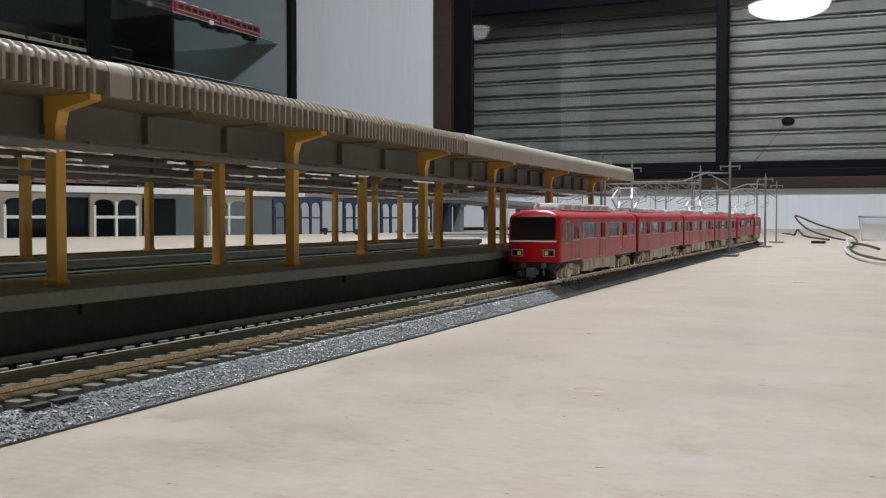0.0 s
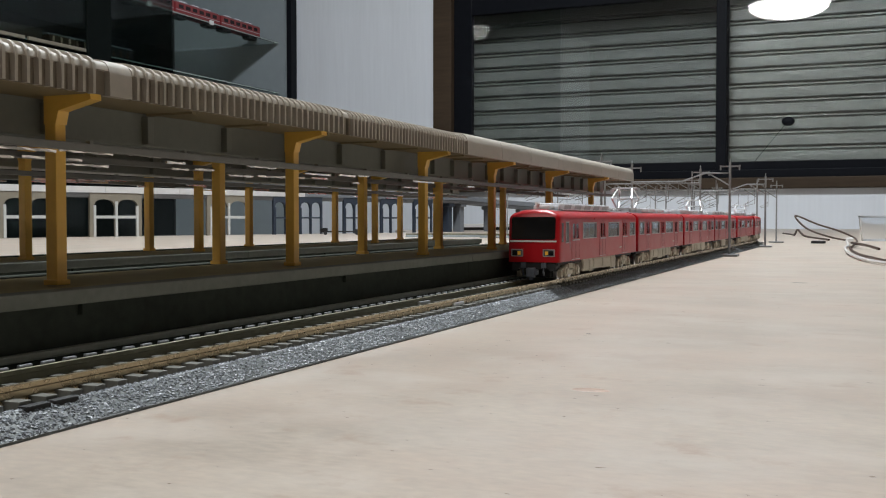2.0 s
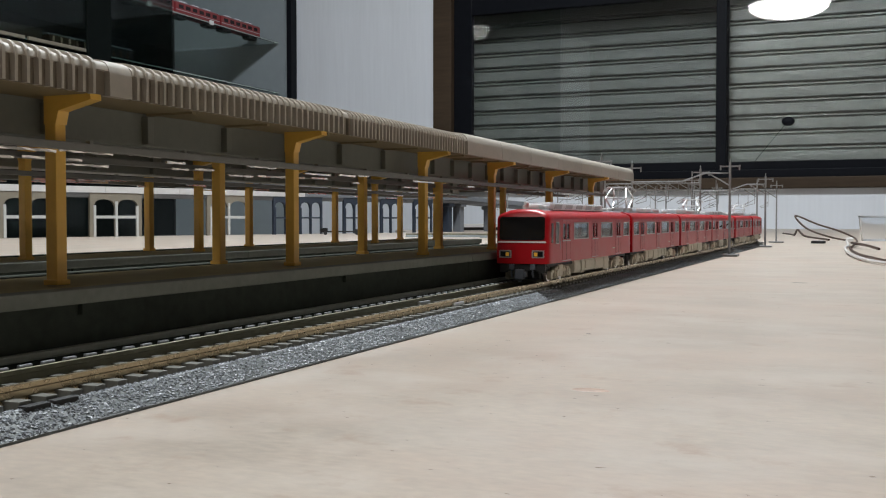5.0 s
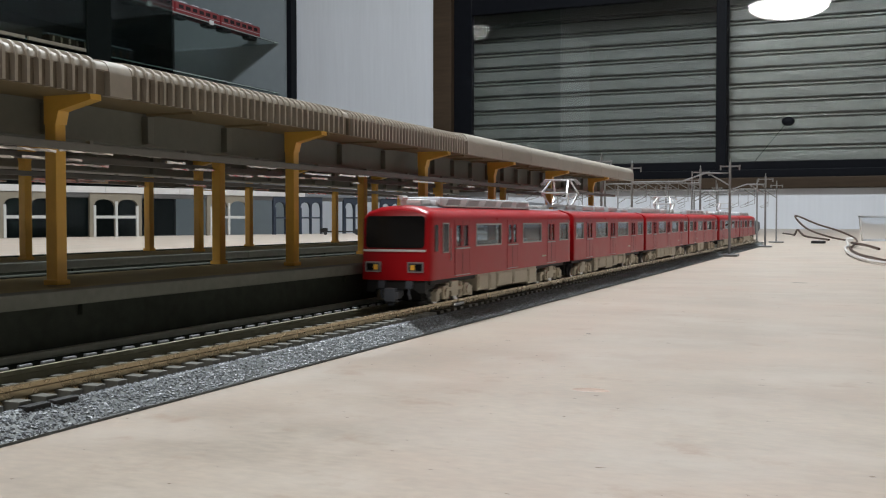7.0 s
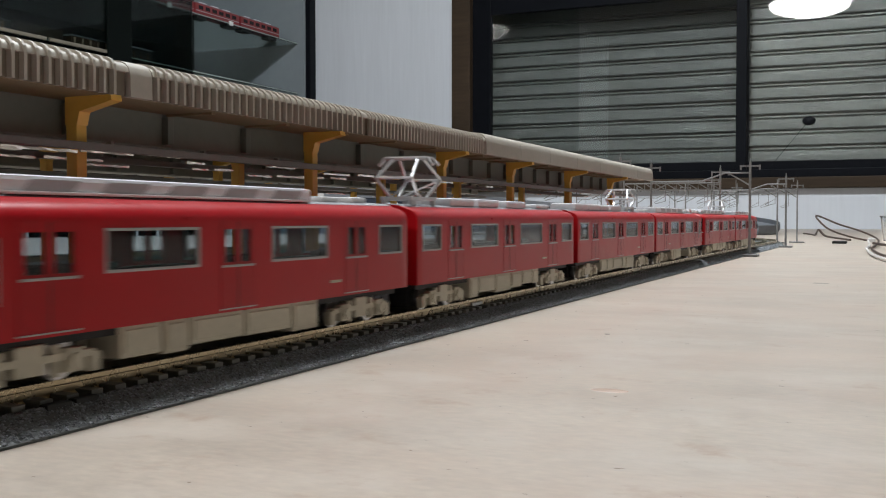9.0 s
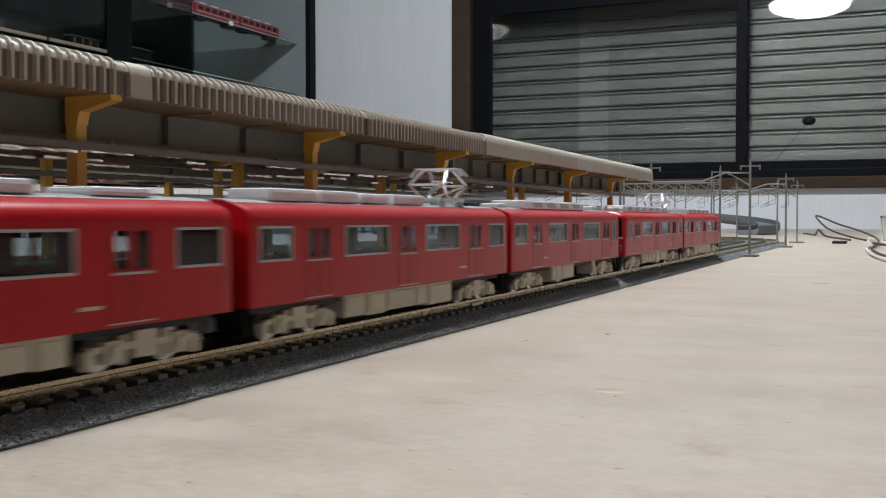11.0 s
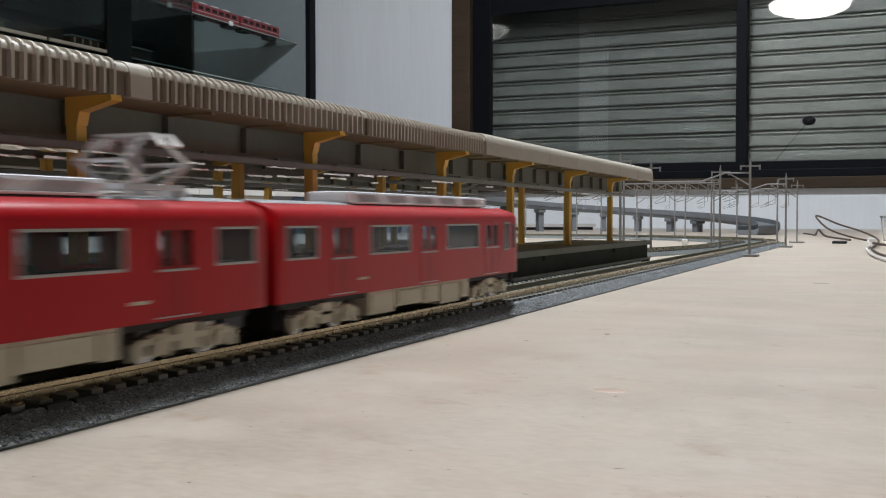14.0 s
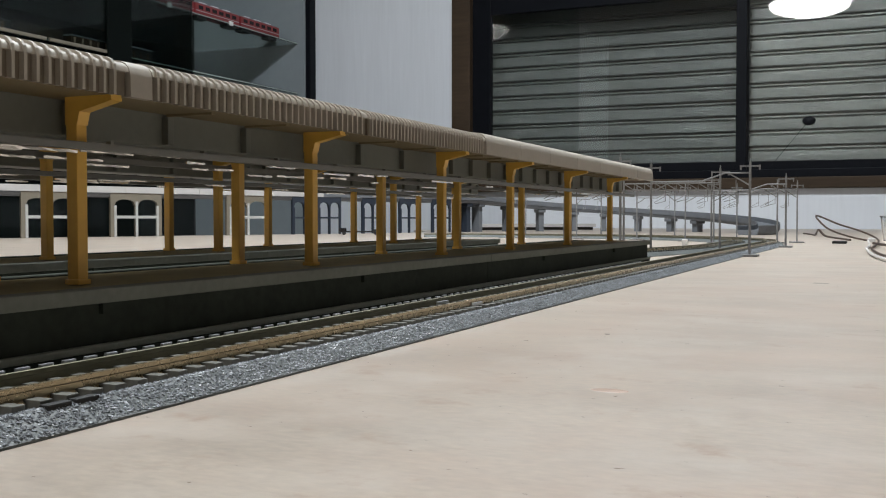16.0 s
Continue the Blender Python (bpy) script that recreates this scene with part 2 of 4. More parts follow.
low = [bm.verts.new((x, y, -18)) for x, y in outline]
bm.faces.new(top)
bm.faces.new(low[::-1])
for k in range(len(outline)):
    j = (k + 1) % len(outline)
    bm.faces.new((low[k], low[j], top[j], top[k]))
bd = solid("board", bm, PLY, "pale birch plywood layout board with brown flecks", "table top", "structure")


def window():
    w = thing("window_1", "black aluminium sliding window in a brown wooden frame, closed shutter behind", "window", kind="structure")
    part("frame_side", bx(XW - 12, XW + 118, 1154, WY1 - 0.5, WZ0 + 30, WZ1 - 30, bevel=2), WOOD, w, "brown wooden jamb")
    part("sill", bx(XW - 25, XW + 118, WY0 + .5, WY1 - .5, WZ0 + .5, WZ0 + 30, bevel=3), WOOD, w, "brown wooden sill")
    part("frame_top", bx(XW - 12, XW + 118, WY0 + .5, WY1 - .5, WZ1 - 30, WZ1 - .5, bevel=2), WOOD, w)
    part("rail_bottom", bx(XW - 4, XW + 60, WY0 + 1, 1153, WZ0 + 30, WZ0 + 52, bevel=2), ALU, w, "black aluminium track")
    for y0, y1, dx, zt, gl in ((353, 1153, 8, 636, DIM_GLASS), (WY0 + 2, 380, 34, 668, GLASS)):
        s = part("sash", sash(dx, y0, y1, WZ0 + 52, 694, zt), ALU, w, "black aluminium sash")
        p = part("pane", bx(XW + dx + 8, XW + dx + 12, y0 + 26, y1 - 26, WZ0 + 74, zt + 2), gl, s, "clear window pane")
        p.visible_shadow = False
    return w


def sash(dx, y0, y1, z0, z1, zt):
    bm = bmesh.new()
    a, b = XW + dx, XW + dx + 22
    box(bm, a, b, y1 - (58 if y1 > 400 else 28), y1, z0, z1, 2)
    box(bm, a, b, y0, y0 + 28, z0, z1, 2)
    box(bm, a + 1, b - 1, y0 + 26, y1 - 26, z0, z0 + 24, 2)
    box(bm, a + 1, b - 1, y0 + 26, y1 - 26, zt, z1, 2)
    return bm


window()


def shutter():
    s = thing("shutter", "closed grey steel roller shutter with horizontal slats", "shutter", kind="structure")
    prof = [(0, 0), (5, 0.6), (8, 4), (8.5, 18), (8, 30), (5, 32.6), (-4, 33.2), (-4, 35.2), (6, 35.8), (6.5, 38), (6, 40.4), (-4, 41), (-4, 44.2), (-14, 44.2), (-14, 0)]
    for k in range(15):
        z = WZ0 - 11 + 44.5 * k
        bm = bmesh.new()
        ra = [bm.verts.new((XW + 150 - d, WY0 - 40, z + h)) for d, h in prof]
        rb = [bm.verts.new((XW + 150 - d, WY1 + 40, z + h)) for d, h in prof]
        for i in range(len(prof)):
            j = (i + 1) % len(prof)
            bm.faces.new((ra[i], ra[j], rb[j], rb[i]))
        part("slat", bm, SHUTTER, s)
    return s


shutter()


def ceiling_lamp(x, y, r, h, glow):
    lamp = thing("ceiling_lamp", "round white glowing ceiling lamp, out of direct view", "ceiling lamp", (x, y, ZC))
    bm = bmesh.new()
    n, m = 40, 6
    rings = []
    for j in range(m):
        a = math.pi / 2 * j / m
        rings.append([bm.verts.new((r * math.cos(a) * math.cos(2 * math.pi * k / n), r * math.cos(a) * math.sin(2 * math.pi * k / n),
                                    -20 - h * math.sin(a))) for k in range(n)])
    tip = bm.verts.new((0, 0, -20 - h))
    for a, b in zip(rings, rings[1:]):
        for k in range(n):
            bm.faces.new((a[k], a[(k + 1) % n], b[(k + 1) % n], b[k]))
    for k in range(n):
        bm.faces.new((rings[-1][k], rings[-1][(k + 1) % n], tip))
    part("shade", bm, glow, lamp, "glowing white diffuser", smooth=True)
    bm = bmesh.new()
    bmesh.ops.create_cone(bm, cap_ends=True, segments=40, radius1=r * 1.02, radius2=r * 0.98, depth=20, matrix=Matrix.Translation((0, 0, -10)))
    part("base", bm, WHITE, lamp)
    return lamp


ceiling_lamp(-1492, 498, 266, 90, LAMP)
# Added main light above the view; no such lamp is seen.
ceiling_lamp(950, 300, 100, 60, LAMP_UNSEEN)


def cabinet():
    c = thing("display_cabinet", "tall glass display cabinet with a black frame and glass shelves", "cabinet")
    x0, x1, y0, y1 = -200, 2745, 1700, 2141
    part("back_panel", bx(x0, x1, y1 - 12, y1, -700, 1300), CAB_DARK, c, "dark back panel")
    part("side_panel", bx(x1 - 12, x1, y0 + 2, y1 - 12, -700, 1300), CAB_IN, c, "grey-blue side panel")
    part("side_panel", bx(x0, x0 + 12, y0 + 2, y1 - 12, -700, 1300), CAB_IN, c)
    part("base", bx(x0 + 12, x1 - 12, y0 + 2, y1 - 12, -760, -690), CAB_DARK, c)
    part("top", bx(x0 + 12, x1 - 12, y0 + 2, y1 - 12, 1280, 1300), CAB_DARK, c)
    part("frame_post", bx(x1, x1 + 36, y0 - 14, y0 + 20, -760, 1300, bevel=3), ALU, c, "black aluminium corner post")
    for z in (424, 582):
        sh = part("shelf", bx(x0 + 13, x1 - 14, y0 + 26, y1 - 13, z, z + 5), SHELF_GLASS, c, "clear glass shelf")
        part("polished_edge", bx(x0 + 14, x1 - 15, y0 + 23.5, y0 + 25.5, z + 1, z + 4, bevel=0.5), EDGE_GREEN, sh, "pale green shelf edge")
        for x in (2100, 2370) if z > 500 else ():
            part("shelf_clip", bx(x, x + 16, y0 + 20, y0 + 25, z - 3, z + 9, bevel=1), WHITE, sh, "white shelf clip")
    for a, b in ((x0 + 13, 1664), (1674, 1850)):
        part("shelf_edge", bx(a, b, y0 - 5, y0 + 1, 419, 427, bevel=1), ARCH, c, "pale shelf front edge")
    part("door_edge", bx(1856, 1936, y0 - 3, y0 + 2, -690, 1280, bevel=1), DOOR_EDGE, c, "dark green edge strip of the sliding door")
    d = part("glass_door", bx(x0 + 13, 2180, y0 + 4, y0 + 9, -690, 1280), SMOKED, c, "dark sliding glass door")
    d.visible_shadow = False
    return c


cabinet()

# ---- tracks ----
YT, CX, CY, RC = 103.5, 1000.0, 451.5, 348.0     # near track: straight at YT, then a left-hand curve
RAIL_TOP = 5.3


def near_path(s):
    """A point of the near track at run s from x = 0: x, y, heading."""
    if s <= CX:
        return s, YT, 0.0
    a = (s - CX) / RC
    return CX + RC * math.sin(a), CY - RC * math.cos(a), a


def path_rows(fn, s0, s1, step):
    n = max(1, round((s1 - s0) / step))
    rows = []
    for i in range(n + 1):
        x, y, a = fn(s0 + (s1 - s0) * i / n)
        rows.append((x, y, 0.0, -math.sin(a), math.cos(a)))
    return rows


def second_path(s):
    """The second track, from between the platforms over to the inside of the curve."""
    if s <= 560:
        return s, 179.0, 0.0
    if s <= 860:
        u = (s - 560) / 300
        e = u * u * (3 - 2 * u)
        return s, 179.0 - 42.5 * e, -math.atan(42.5 * 6 * u * (1 - u) / 300)
    if s <= CX:
        return s, 136.5, 0.0
    a = (s - CX) / (RC - 33)
    return CX + (RC - 33) * math.sin(a), CY - (RC - 33) * math.cos(a), a


BED = [(-12.6, 0.02), (-12.58, 0.35), (-9.1, 2.95), (-8.6, 2.95), (-8.3, 1.2), (8.1, 1.2), (8.3, 3.3), (8.7, 3.3), (12.3, 0.5), (12.5, 0.02)]
TIE_MESH = mesh_of(bx(-1.05, 1.05, -8.0, 8.0, -2.48, 0.0, bevel=0.12), "sleeper", TIE)
BLOCK_MESH = mesh_of(bx(-1.25, 1.25, 7.5, 8.15, -2.4, 1.6, bevel=0.2), "ballast_block", LIT_BLOCK)


def stones(s0, s1):
    """Small angular stones all over the near shoulder of the bed and between the sleeper ends."""
    rnd = random.Random(int(s0) + 7)
    bm = bmesh.new()
    for i in range(int((s1 - s0) * 48)):
        x, o = rnd.uniform(s0, s1), rnd.uniform(-12.4, -8.0)
        z = 2.95 - max(0.0, -9.1 - o) / 3.45 * 2.55
        q = rnd.uniform(0.14, 0.36)
        c = Vector((x, YT + o, z - q * 0.1))
        d = [Vector((rnd.uniform(-1, 1), rnd.uniform(-1, 1), rnd.uniform(-1, 1))) * 0.22 * q for k in range(6)]
        v = [bm.verts.new(c + Vector((e[0], e[1], e[2] * 0.6)) * q + d[k]) for k, e in enumerate(((1, 0, 0), (-1, 0, 0), (0, 1, 0), (0, -1, 0), (0, 0, 1), (0, 0, -1)))]
        for a, b, e in ((0, 2, 4), (2, 1, 4), (1, 3, 4), (3, 0, 4), (2, 0, 5), (1, 2, 5), (3, 1, 5), (0, 3, 5)):
            bm.faces.new((v[a], v[b], v[e]))
    return bm


def track_section(fn, s0, s1, single):
    x, y, a = fn(s0)
    t = thing("track_section", "snap-together model track with grey ballast bed", "model track", group="model track")
    step = 248 if abs(fn(s1)[2] - fn(s0)[2]) < 1e-6 and fn is near_path else 12
    part("roadbed", sweep(bmesh.new(), path_rows(fn, s0 + 0.15, s1 - 0.15, step if step > 12 else 12), BED), BALLAST, t, "grey moulded ballast bed")
    for o in (-4.9, 4.9):
        prof = [(o - 0.75, 3.1), (o - 0.22, 3.5), (o - 0.22, 4.5), (o - 0.45, 4.7), (o - 0.45, RAIL_TOP), (o + 0.45, RAIL_TOP),
                (o + 0.45, 4.7), (o + 0.22, 4.5), (o + 0.22, 3.5), (o + 0.75, 3.1)]
        part("rail", sweep(bmesh.new(), path_rows(fn, s0 + 0.1, s1 - 0.1, step), prof), RAIL if o < 0 else RAIL_SHADED, t, "tan metal rail" if o < 0 else "far metal rail, dark reflection painted olive")
    n = int((s1 - s0) / 4.4)
    if single:
        for i in range(n):
            x, y, a = fn(s0 + 2.2 + 4.4 * i)
            piece("sleeper", TIE_MESH, t, (x, y, 3.7), math.degrees(a))
            piece("ballast_block", BLOCK_MESH, t, (x + 2.2, y, 3.7), math.degrees(a))
    else:
        bm = bmesh.new()
        for i in range(n):
            x, y, a = fn(s0 + 2.2 + 4.4 * i)
            k = len(bm.verts)
            box(bm, -1.0, 1.0, -8.0, 8.0, -2.48, 0.0)
            bm.verts.ensure_lookup_table()
            bmesh.ops.transform(bm, matrix=Matrix.Translation((x, y, 3.7)) @ Matrix.Rotation(a, 4, "Z"), verts=bm.verts[k:])
        tagged(part("sleeper_row", bm, TIE, t), kind="stuff")
    if -20 < s0 < 800 and fn is near_path:
        tagged(part("ballast_stone", stones(s0, s1), STONE, t, "loose grey ballast stones"), kind="stuff")
    if single:
        x, y, a = fn(s0)
        for o in (-4.9, 4.9): part("rail_joiner", bx(x - 3.6, x + 3.6, y + o - 0.8, y + o + 0.8, 3.55, 4.45, bevel=0.2), STEEL, t, "bright metal rail joiner")
    return t


EDGES = [-6, 242, 490, 738, 986]
for a in (-998, -750, -502, -254):
    track_section(near_path, a, a + 248, False)
for a, b in zip(EDGES, EDGES[1:]):
    track_section(near_path, a, b, a < 490)
s = 986
while s < 1560:
    track_section(near_path, s, s + 182, False)
    s += 182
track_section(second_path, 0, 560, False)
track_section(second_path, 560, 860, False)
s = 860
while s < 1500:
    track_section(second_path, s, s + 170, False)
    s += 170


# ---- platforms ----
PX = [131.0, 207.0, 284.0, 346.0, 418.0, 490.0]    # post rows along the platform


def post(p, x, y, side):
    """A yellow post with a flared foot and a bracket arm that rises to the eave."""
    bm = bmesh.new()
    box(bm, -1.2, 1.2, -1.2, 1.2, 0, 31, 0.22)
    box(bm, -1.55, 1.55, -1.55, 1.55, 0.0, 0.9, 0.22)
    pts = [(1.3, 27.2), (1.3, 33.2), (-8.6, 32.8), (-8.9, 31.0), (-1.9, 29.4), (-1.3, 27.2)]
    ra = [bm.verts.new((-1.25, side * o, h)) for o, h in pts]
    rb = [bm.verts.new((1.25, side * o, h)) for o, h in pts]
    for i in range(len(pts)):
        j = (i + 1) % len(pts)
        bm.faces.new((ra[i], ra[j], rb[j], rb[i]))
    bm.faces.new(ra)
    bm.faces.new(rb[::-1])
    return part("post", bm, POST, p, "ochre yellow post with bracket arm", at=(x, y, 15.0), smooth=False)


def corrugated(x0, x1, yc, sgn, pitch, ribs):
    """The eave of the roof: a pale top sheet, a recessed fascia under it with its shade painted brown, and thin upright
    ribs standing proud.
    """
    path = [(x0, yc, 0, 0, -sgn), (x1, yc, 0, 0, -sgn)]
    if not ribs:
        up = 0.9 if x0 < 200 else 1.5
        prof = [(19.7, 46.9), (19.65, 50.6), (19.3, 51.3 + up * .5), (18.6, 51.9 + up * .8), (17.4, 52.2 + up), (0.5, 54.4 + up), (0.5, 53.8), (15.0, 51.7), (16.8, 51.1), (17.7, 50.0), (17.9, 46.9)]
        return [sweep(bmesh.new(), path, prof)]
    top = [(19.55, 51.0), (19.4, 51.7), (18.9, 52.3), (18.0, 52.7), (16.8, 52.9), (0.5, 54.6), (0.5, 53.8), (15.0, 51.7), (17.0, 51.3), (18.3, 51.0)]
    out = [sweep(bmesh.new(), path, top), sweep(bmesh.new(), path, [(18.75, 47.0), (18.75, 51.02), (17.9, 51.02), (17.9, 47.0)])]
    rb = bmesh.new()
    rp = [(19.75, 46.9), (19.8, 51.0), (19.6, 52.0), (19.0, 52.75), (18.1, 53.2), (16.9, 53.45), (6.0, 54.75), (6.0, 53.9), (16.6, 52.6), (17.8, 52.2), (18.5, 51.0), (18.5, 46.9)]
    for i in range(int((x1 - x0) / pitch)):
        x = x0 + pitch * (i + 0.5)
        sweep(rb, [(x - 0.3, yc, 0, 0, -sgn), (x + 0.3, yc, 0, 0, -sgn)], rp)
    return out + [rb]


def platform(yc):
    """An island platform, centre line at yc: base sections, posts in pairs, butterfly canopy with gutter beam."""
    p = thing("station_platform", "model island platform with yellow posts and beige ribbed canopy", "station platform", group="station platforms")
    # The unseen stretch left of x = -160 is added to darken the near underside.
    for x0, x1 in ((-410, 40), (40, 296), (296, 528)):
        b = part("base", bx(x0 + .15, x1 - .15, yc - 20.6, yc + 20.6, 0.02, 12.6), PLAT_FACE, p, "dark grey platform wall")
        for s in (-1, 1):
            # The far coping takes the dark wall colour to stand for canopy shade.
            part("edge", bx(x0 + .15, x1 - .15, *sorted((yc + (-17.2 if s < 0 else 13.95), yc + (-22.0 if s < 0 else 20.2))), 12.65, 15.0, bevel=0.3), PLAT_EDGE if s < 0 else PLAT_FACE, b, "grey coping edge" if s < 0 else "far coping edge, darkened for canopy shade")
            for x in (-90, 0, 125, 213, 352, 455):
                if x0 < x < x1:
                    piece("coping_bracket", COPING, b, (x, yc + s * 21.1, 0))
            # Dark colour here paints the shade seen between the ballast blocks.
            part("foot", bx(x0 + .15, x1 - .15, *sorted((yc + s * 20.65, yc + s * 21.9)), 0.02, 4.9), PLAT_FACE, b, "foot wall darkened for the shaded gaps")
            part("foot_moulding", bx(x0 + .15, x1 - .15, *sorted((yc + s * 20.7, yc + s * 22.4)), 4.95, 6.1, bevel=0.3), PLAT_FOOT, b, "grey-green foot moulding")
        part("surface", bx(x0 + .15, x1 - .15, yc - 17.15, yc + 13.9, 12.65, 14.75), PLAT_TOP, b, "brown platform paving")
    for x in [-20, 55] + PX:
        for s in (-1, 1):
            post(p, x, yc + (-10 if s < 0 else 11.2), -s)
    for x0, x1, pitch in ((-410, 60, 2.35), (60.4, 133.2, 2.35), (139.3, 217.9, 2.4), (219.3, 297, 2.0)):
        for s in (-1, 1):
            top, fascia, rb = corrugated(x0, x1, yc, s, pitch, True)
            r = part("canopy", top, ROOF, p, "beige canopy sheet", smooth=True)
            part("fascia", fascia, FASCIA, r, "recessed fascia, its shade painted brown")
            tagged(part("canopy_ribs", rb, ROOF, r), kind="stuff")
    far = [297.4, 330.5, 363.9, 400, 436, 472, 508, 545]
    for x0, x1 in [(133.4, 139.1)] + list(zip(far, far[1:])):
        for s in (-1, 1):
            part("canopy", corrugated(x0 + .12, x1 - .12, yc, s, 2.35, False)[0], ROOF, p, "plain beige canopy end sheet", smooth=True)
    # gutter beam with ribs, and the conduits along the posts
    for x0, x1, st in ((-424, 293, 26.4), (293.5, 536, 17.0)):
        g = part("gutter_beam", bx(x0, x1, yc - 5, yc + 5, 40.5, 53.0, bevel=0.4), BEAM, p, "grey longitudinal beam")
        n = int((x1 - x0) / st)
        for i in range(n):
            x = x0 + st * (i + .5) if st < 20 else x0 + 3.2 + st * i
            piece("stiffener", STIFF, g, (x, yc, 0))
            for s in (-1, 1):
                piece("rafter", RAFTER, g, (x, yc + s * 11.6, 0))
        for s in (-1, 1):
            part("soffit", bx(x0, x1, *sorted((yc + s * 5.2, yc + s * 17.7)), 46.95, 47.4), SOFFIT, p, "olive-brown underside sheet")
    for s in (-1, 1):
        bm = bmesh.new()
        box(bm, -410, 528, *sorted((yc + s * 12.1, yc + s * 13.5)), 37.9, 39.2, 0.2)
        for i in range(26):
            x = -150 + 26 * i
            box(bm, x - .35, x + .35, *sorted((yc + s * 12.3, yc + s * 13.3)), 39.0, 39.7)
        c = part("conduit", bm, PIPE, p, "grey lighting conduit")
        # Added reflector strips that give the broken bright patches along the conduit.
        for i in range(52):
            x = -158 + 13.3 * i + 2 * ((i * 7) % 3)
            if not ((x > 296 and i % 3) or i % 7 == 4):
                piece("mirror_strip", STRIPS[(i * 5 + (s > 0) * 2 + (yc > 200)) % 6], c, (x, yc + s * 11.3, 36.9 + 0.3 * ((i * 5) % 4)), ((i * 11) % 5 - 2) * 0.7)
    return p


def strip_bm(n):
    """An added mirror strip, no lamp, crinkled along its length so that it reflects the bright board in broken patches.
    """
    rnd = random.Random(40 + n)
    bm, half, prev = bmesh.new(), (3.0, 4.5, 6.5, 7.8, 5.5, 3.8)[n], None
    for i in range(9):
        x = half * (i / 4 - 1) + rnd.uniform(-.25, .25)
        top, low, lean = 0.58 + rnd.uniform(-.12, .08), 0.1 + rnd.uniform(-.05, .12), rnd.uniform(0.0, .06)
        cur = [bm.verts.new(c) for c in ((x, -0.45 - lean, top), (x, -0.44, low), (x, 0.1, low + .1), (x, 0.1, top))]
        if prev:
            for k in range(4):
                bm.faces.new((prev[k], prev[(k + 1) % 4], cur[(k + 1) % 4], cur[k]))
        else:
            bm.faces.new(cur)
        prev = cur
    bm.faces.new(prev[::-1])
    return bm


STRIPS = [mesh_of(strip_bm(n), "mirror_strip", STRIP_M) for n in range(6)]
STIFF = mesh_of(bx(-0.9, 0.9, -6.5, 6.5, 40.9, 46.4, bevel=0.2), "stiffener", BEAM)
RAFTER = mesh_of(bx(-0.55, 0.55, -5.2, 5.8, 46.5, 46.93), "rafter", SOFFIT)
COPING = mesh_of(bx(-0.5, 0.5, -0.45, 0.45, 10.9, 12.6), "coping_bracket", PLAT_FACE)
platform(137.0)
platform(221.6)


# ---- catenary gantries ----
def gantry(x, y, rz, span, full=True, truss=False):
    """Grey catenary gantry: two tubular masts with cross arms and a braced beam between them. Local y runs along the span."""
    g = thing("catenary_gantry", "slim grey model catenary gantry with cross arms", "catenary mast", (x, y, 0), rz, "catenary gantries")
    for o in ((0, span) if full else (0,)):
        m = part("mast", tube(tube(bmesh.new(), [(0, o, 0), (0, o, 66)], 0.95, 8, 0.8), [(0, o, 66), (0, o, 68.5)], 0.45), MAST, g, "slim grey mast")
        bm = bmesh.new()
        box(bm, -0.5, 0.5, o - 7, o + 7, 62.6, 63.6)
        for e in (-6.4, 6.4):
            tube(bm, [(0, o + e, 60.4), (0, o + e, 63.9)], 0.6)
        part("cross_arm", bm, MAST, m)
        part("foot", bx(-7, 7, o - 6, o + 6, 0.05, 1.6, bevel=0.3), MAST, m, "grey foot plate")
    bm = bmesh.new()
    up, lo = 58.5, 49.5
    if not truss:
        far = max(span, 40)
        tube(bm, [(0, 0, up), (0, 17, up), (0, 33, up - 5.5), (0, far, up - 5.5)], 0.62, 6)
        tube(bm, [(0, 0, lo), (0, 14, up - 0.5)], 0.5, 5)
        if full:
            tube(bm, [(0, span, lo - 4), (0, span - 14, up - 6)], 0.5, 5)
    else:
        tube(bm, [(0, 0, lo), (0, span, lo)], 0.55, 5)
        tube(bm, [(0, 0, lo + 5.2), (0, span, lo + 5.2)], 0.5, 5)
        for i in range(9):
            a, b = span * i / 9, span * (i + 1) / 9
            tube(bm, [(0, a, lo), (0, b, lo + 5.2), (0, b, lo)], 0.4, 4)
    part("beam", bm, MAST, g, "braced grey beam")
    for o in (15.5, 48.5):
        bm = bmesh.new()
        tube(bm, [(0, o - 6, 54.0), (0, o - 6, 40.5), (0, o + 2, 38.5)], 0.3, 4)
        tube(bm, [(0, o - 6, 44.5), (0, o + 3, 39.5)], 0.25, 4)
        part("steady_arm", bm, MAST, g)
    return g


gantry(632, 157, 0, 37)
gantry(723, 88, 0, 69)
gantry(808, 121, 3, 76, truss=True)
gantry(1158, 91, 25, 14, full=False)
gantry(969, 86, 0, 67)
for a in (20, 38, 57, 76, 94):
    r = RC + 17
    t = radians(a)
    gantry(CX + r * math.sin(t), CY - r * math.cos(t), a, 67)

# ---- viaduct ----
V0, VD = Vector((1240, 1010)), Vector((0.94, -0.342)).normalized()
VS, VR = 700.0, 300.0
VE = V0 + VD * VS
VN = Vector((VD.y, -VD.x))
VC = VE + VN * VR


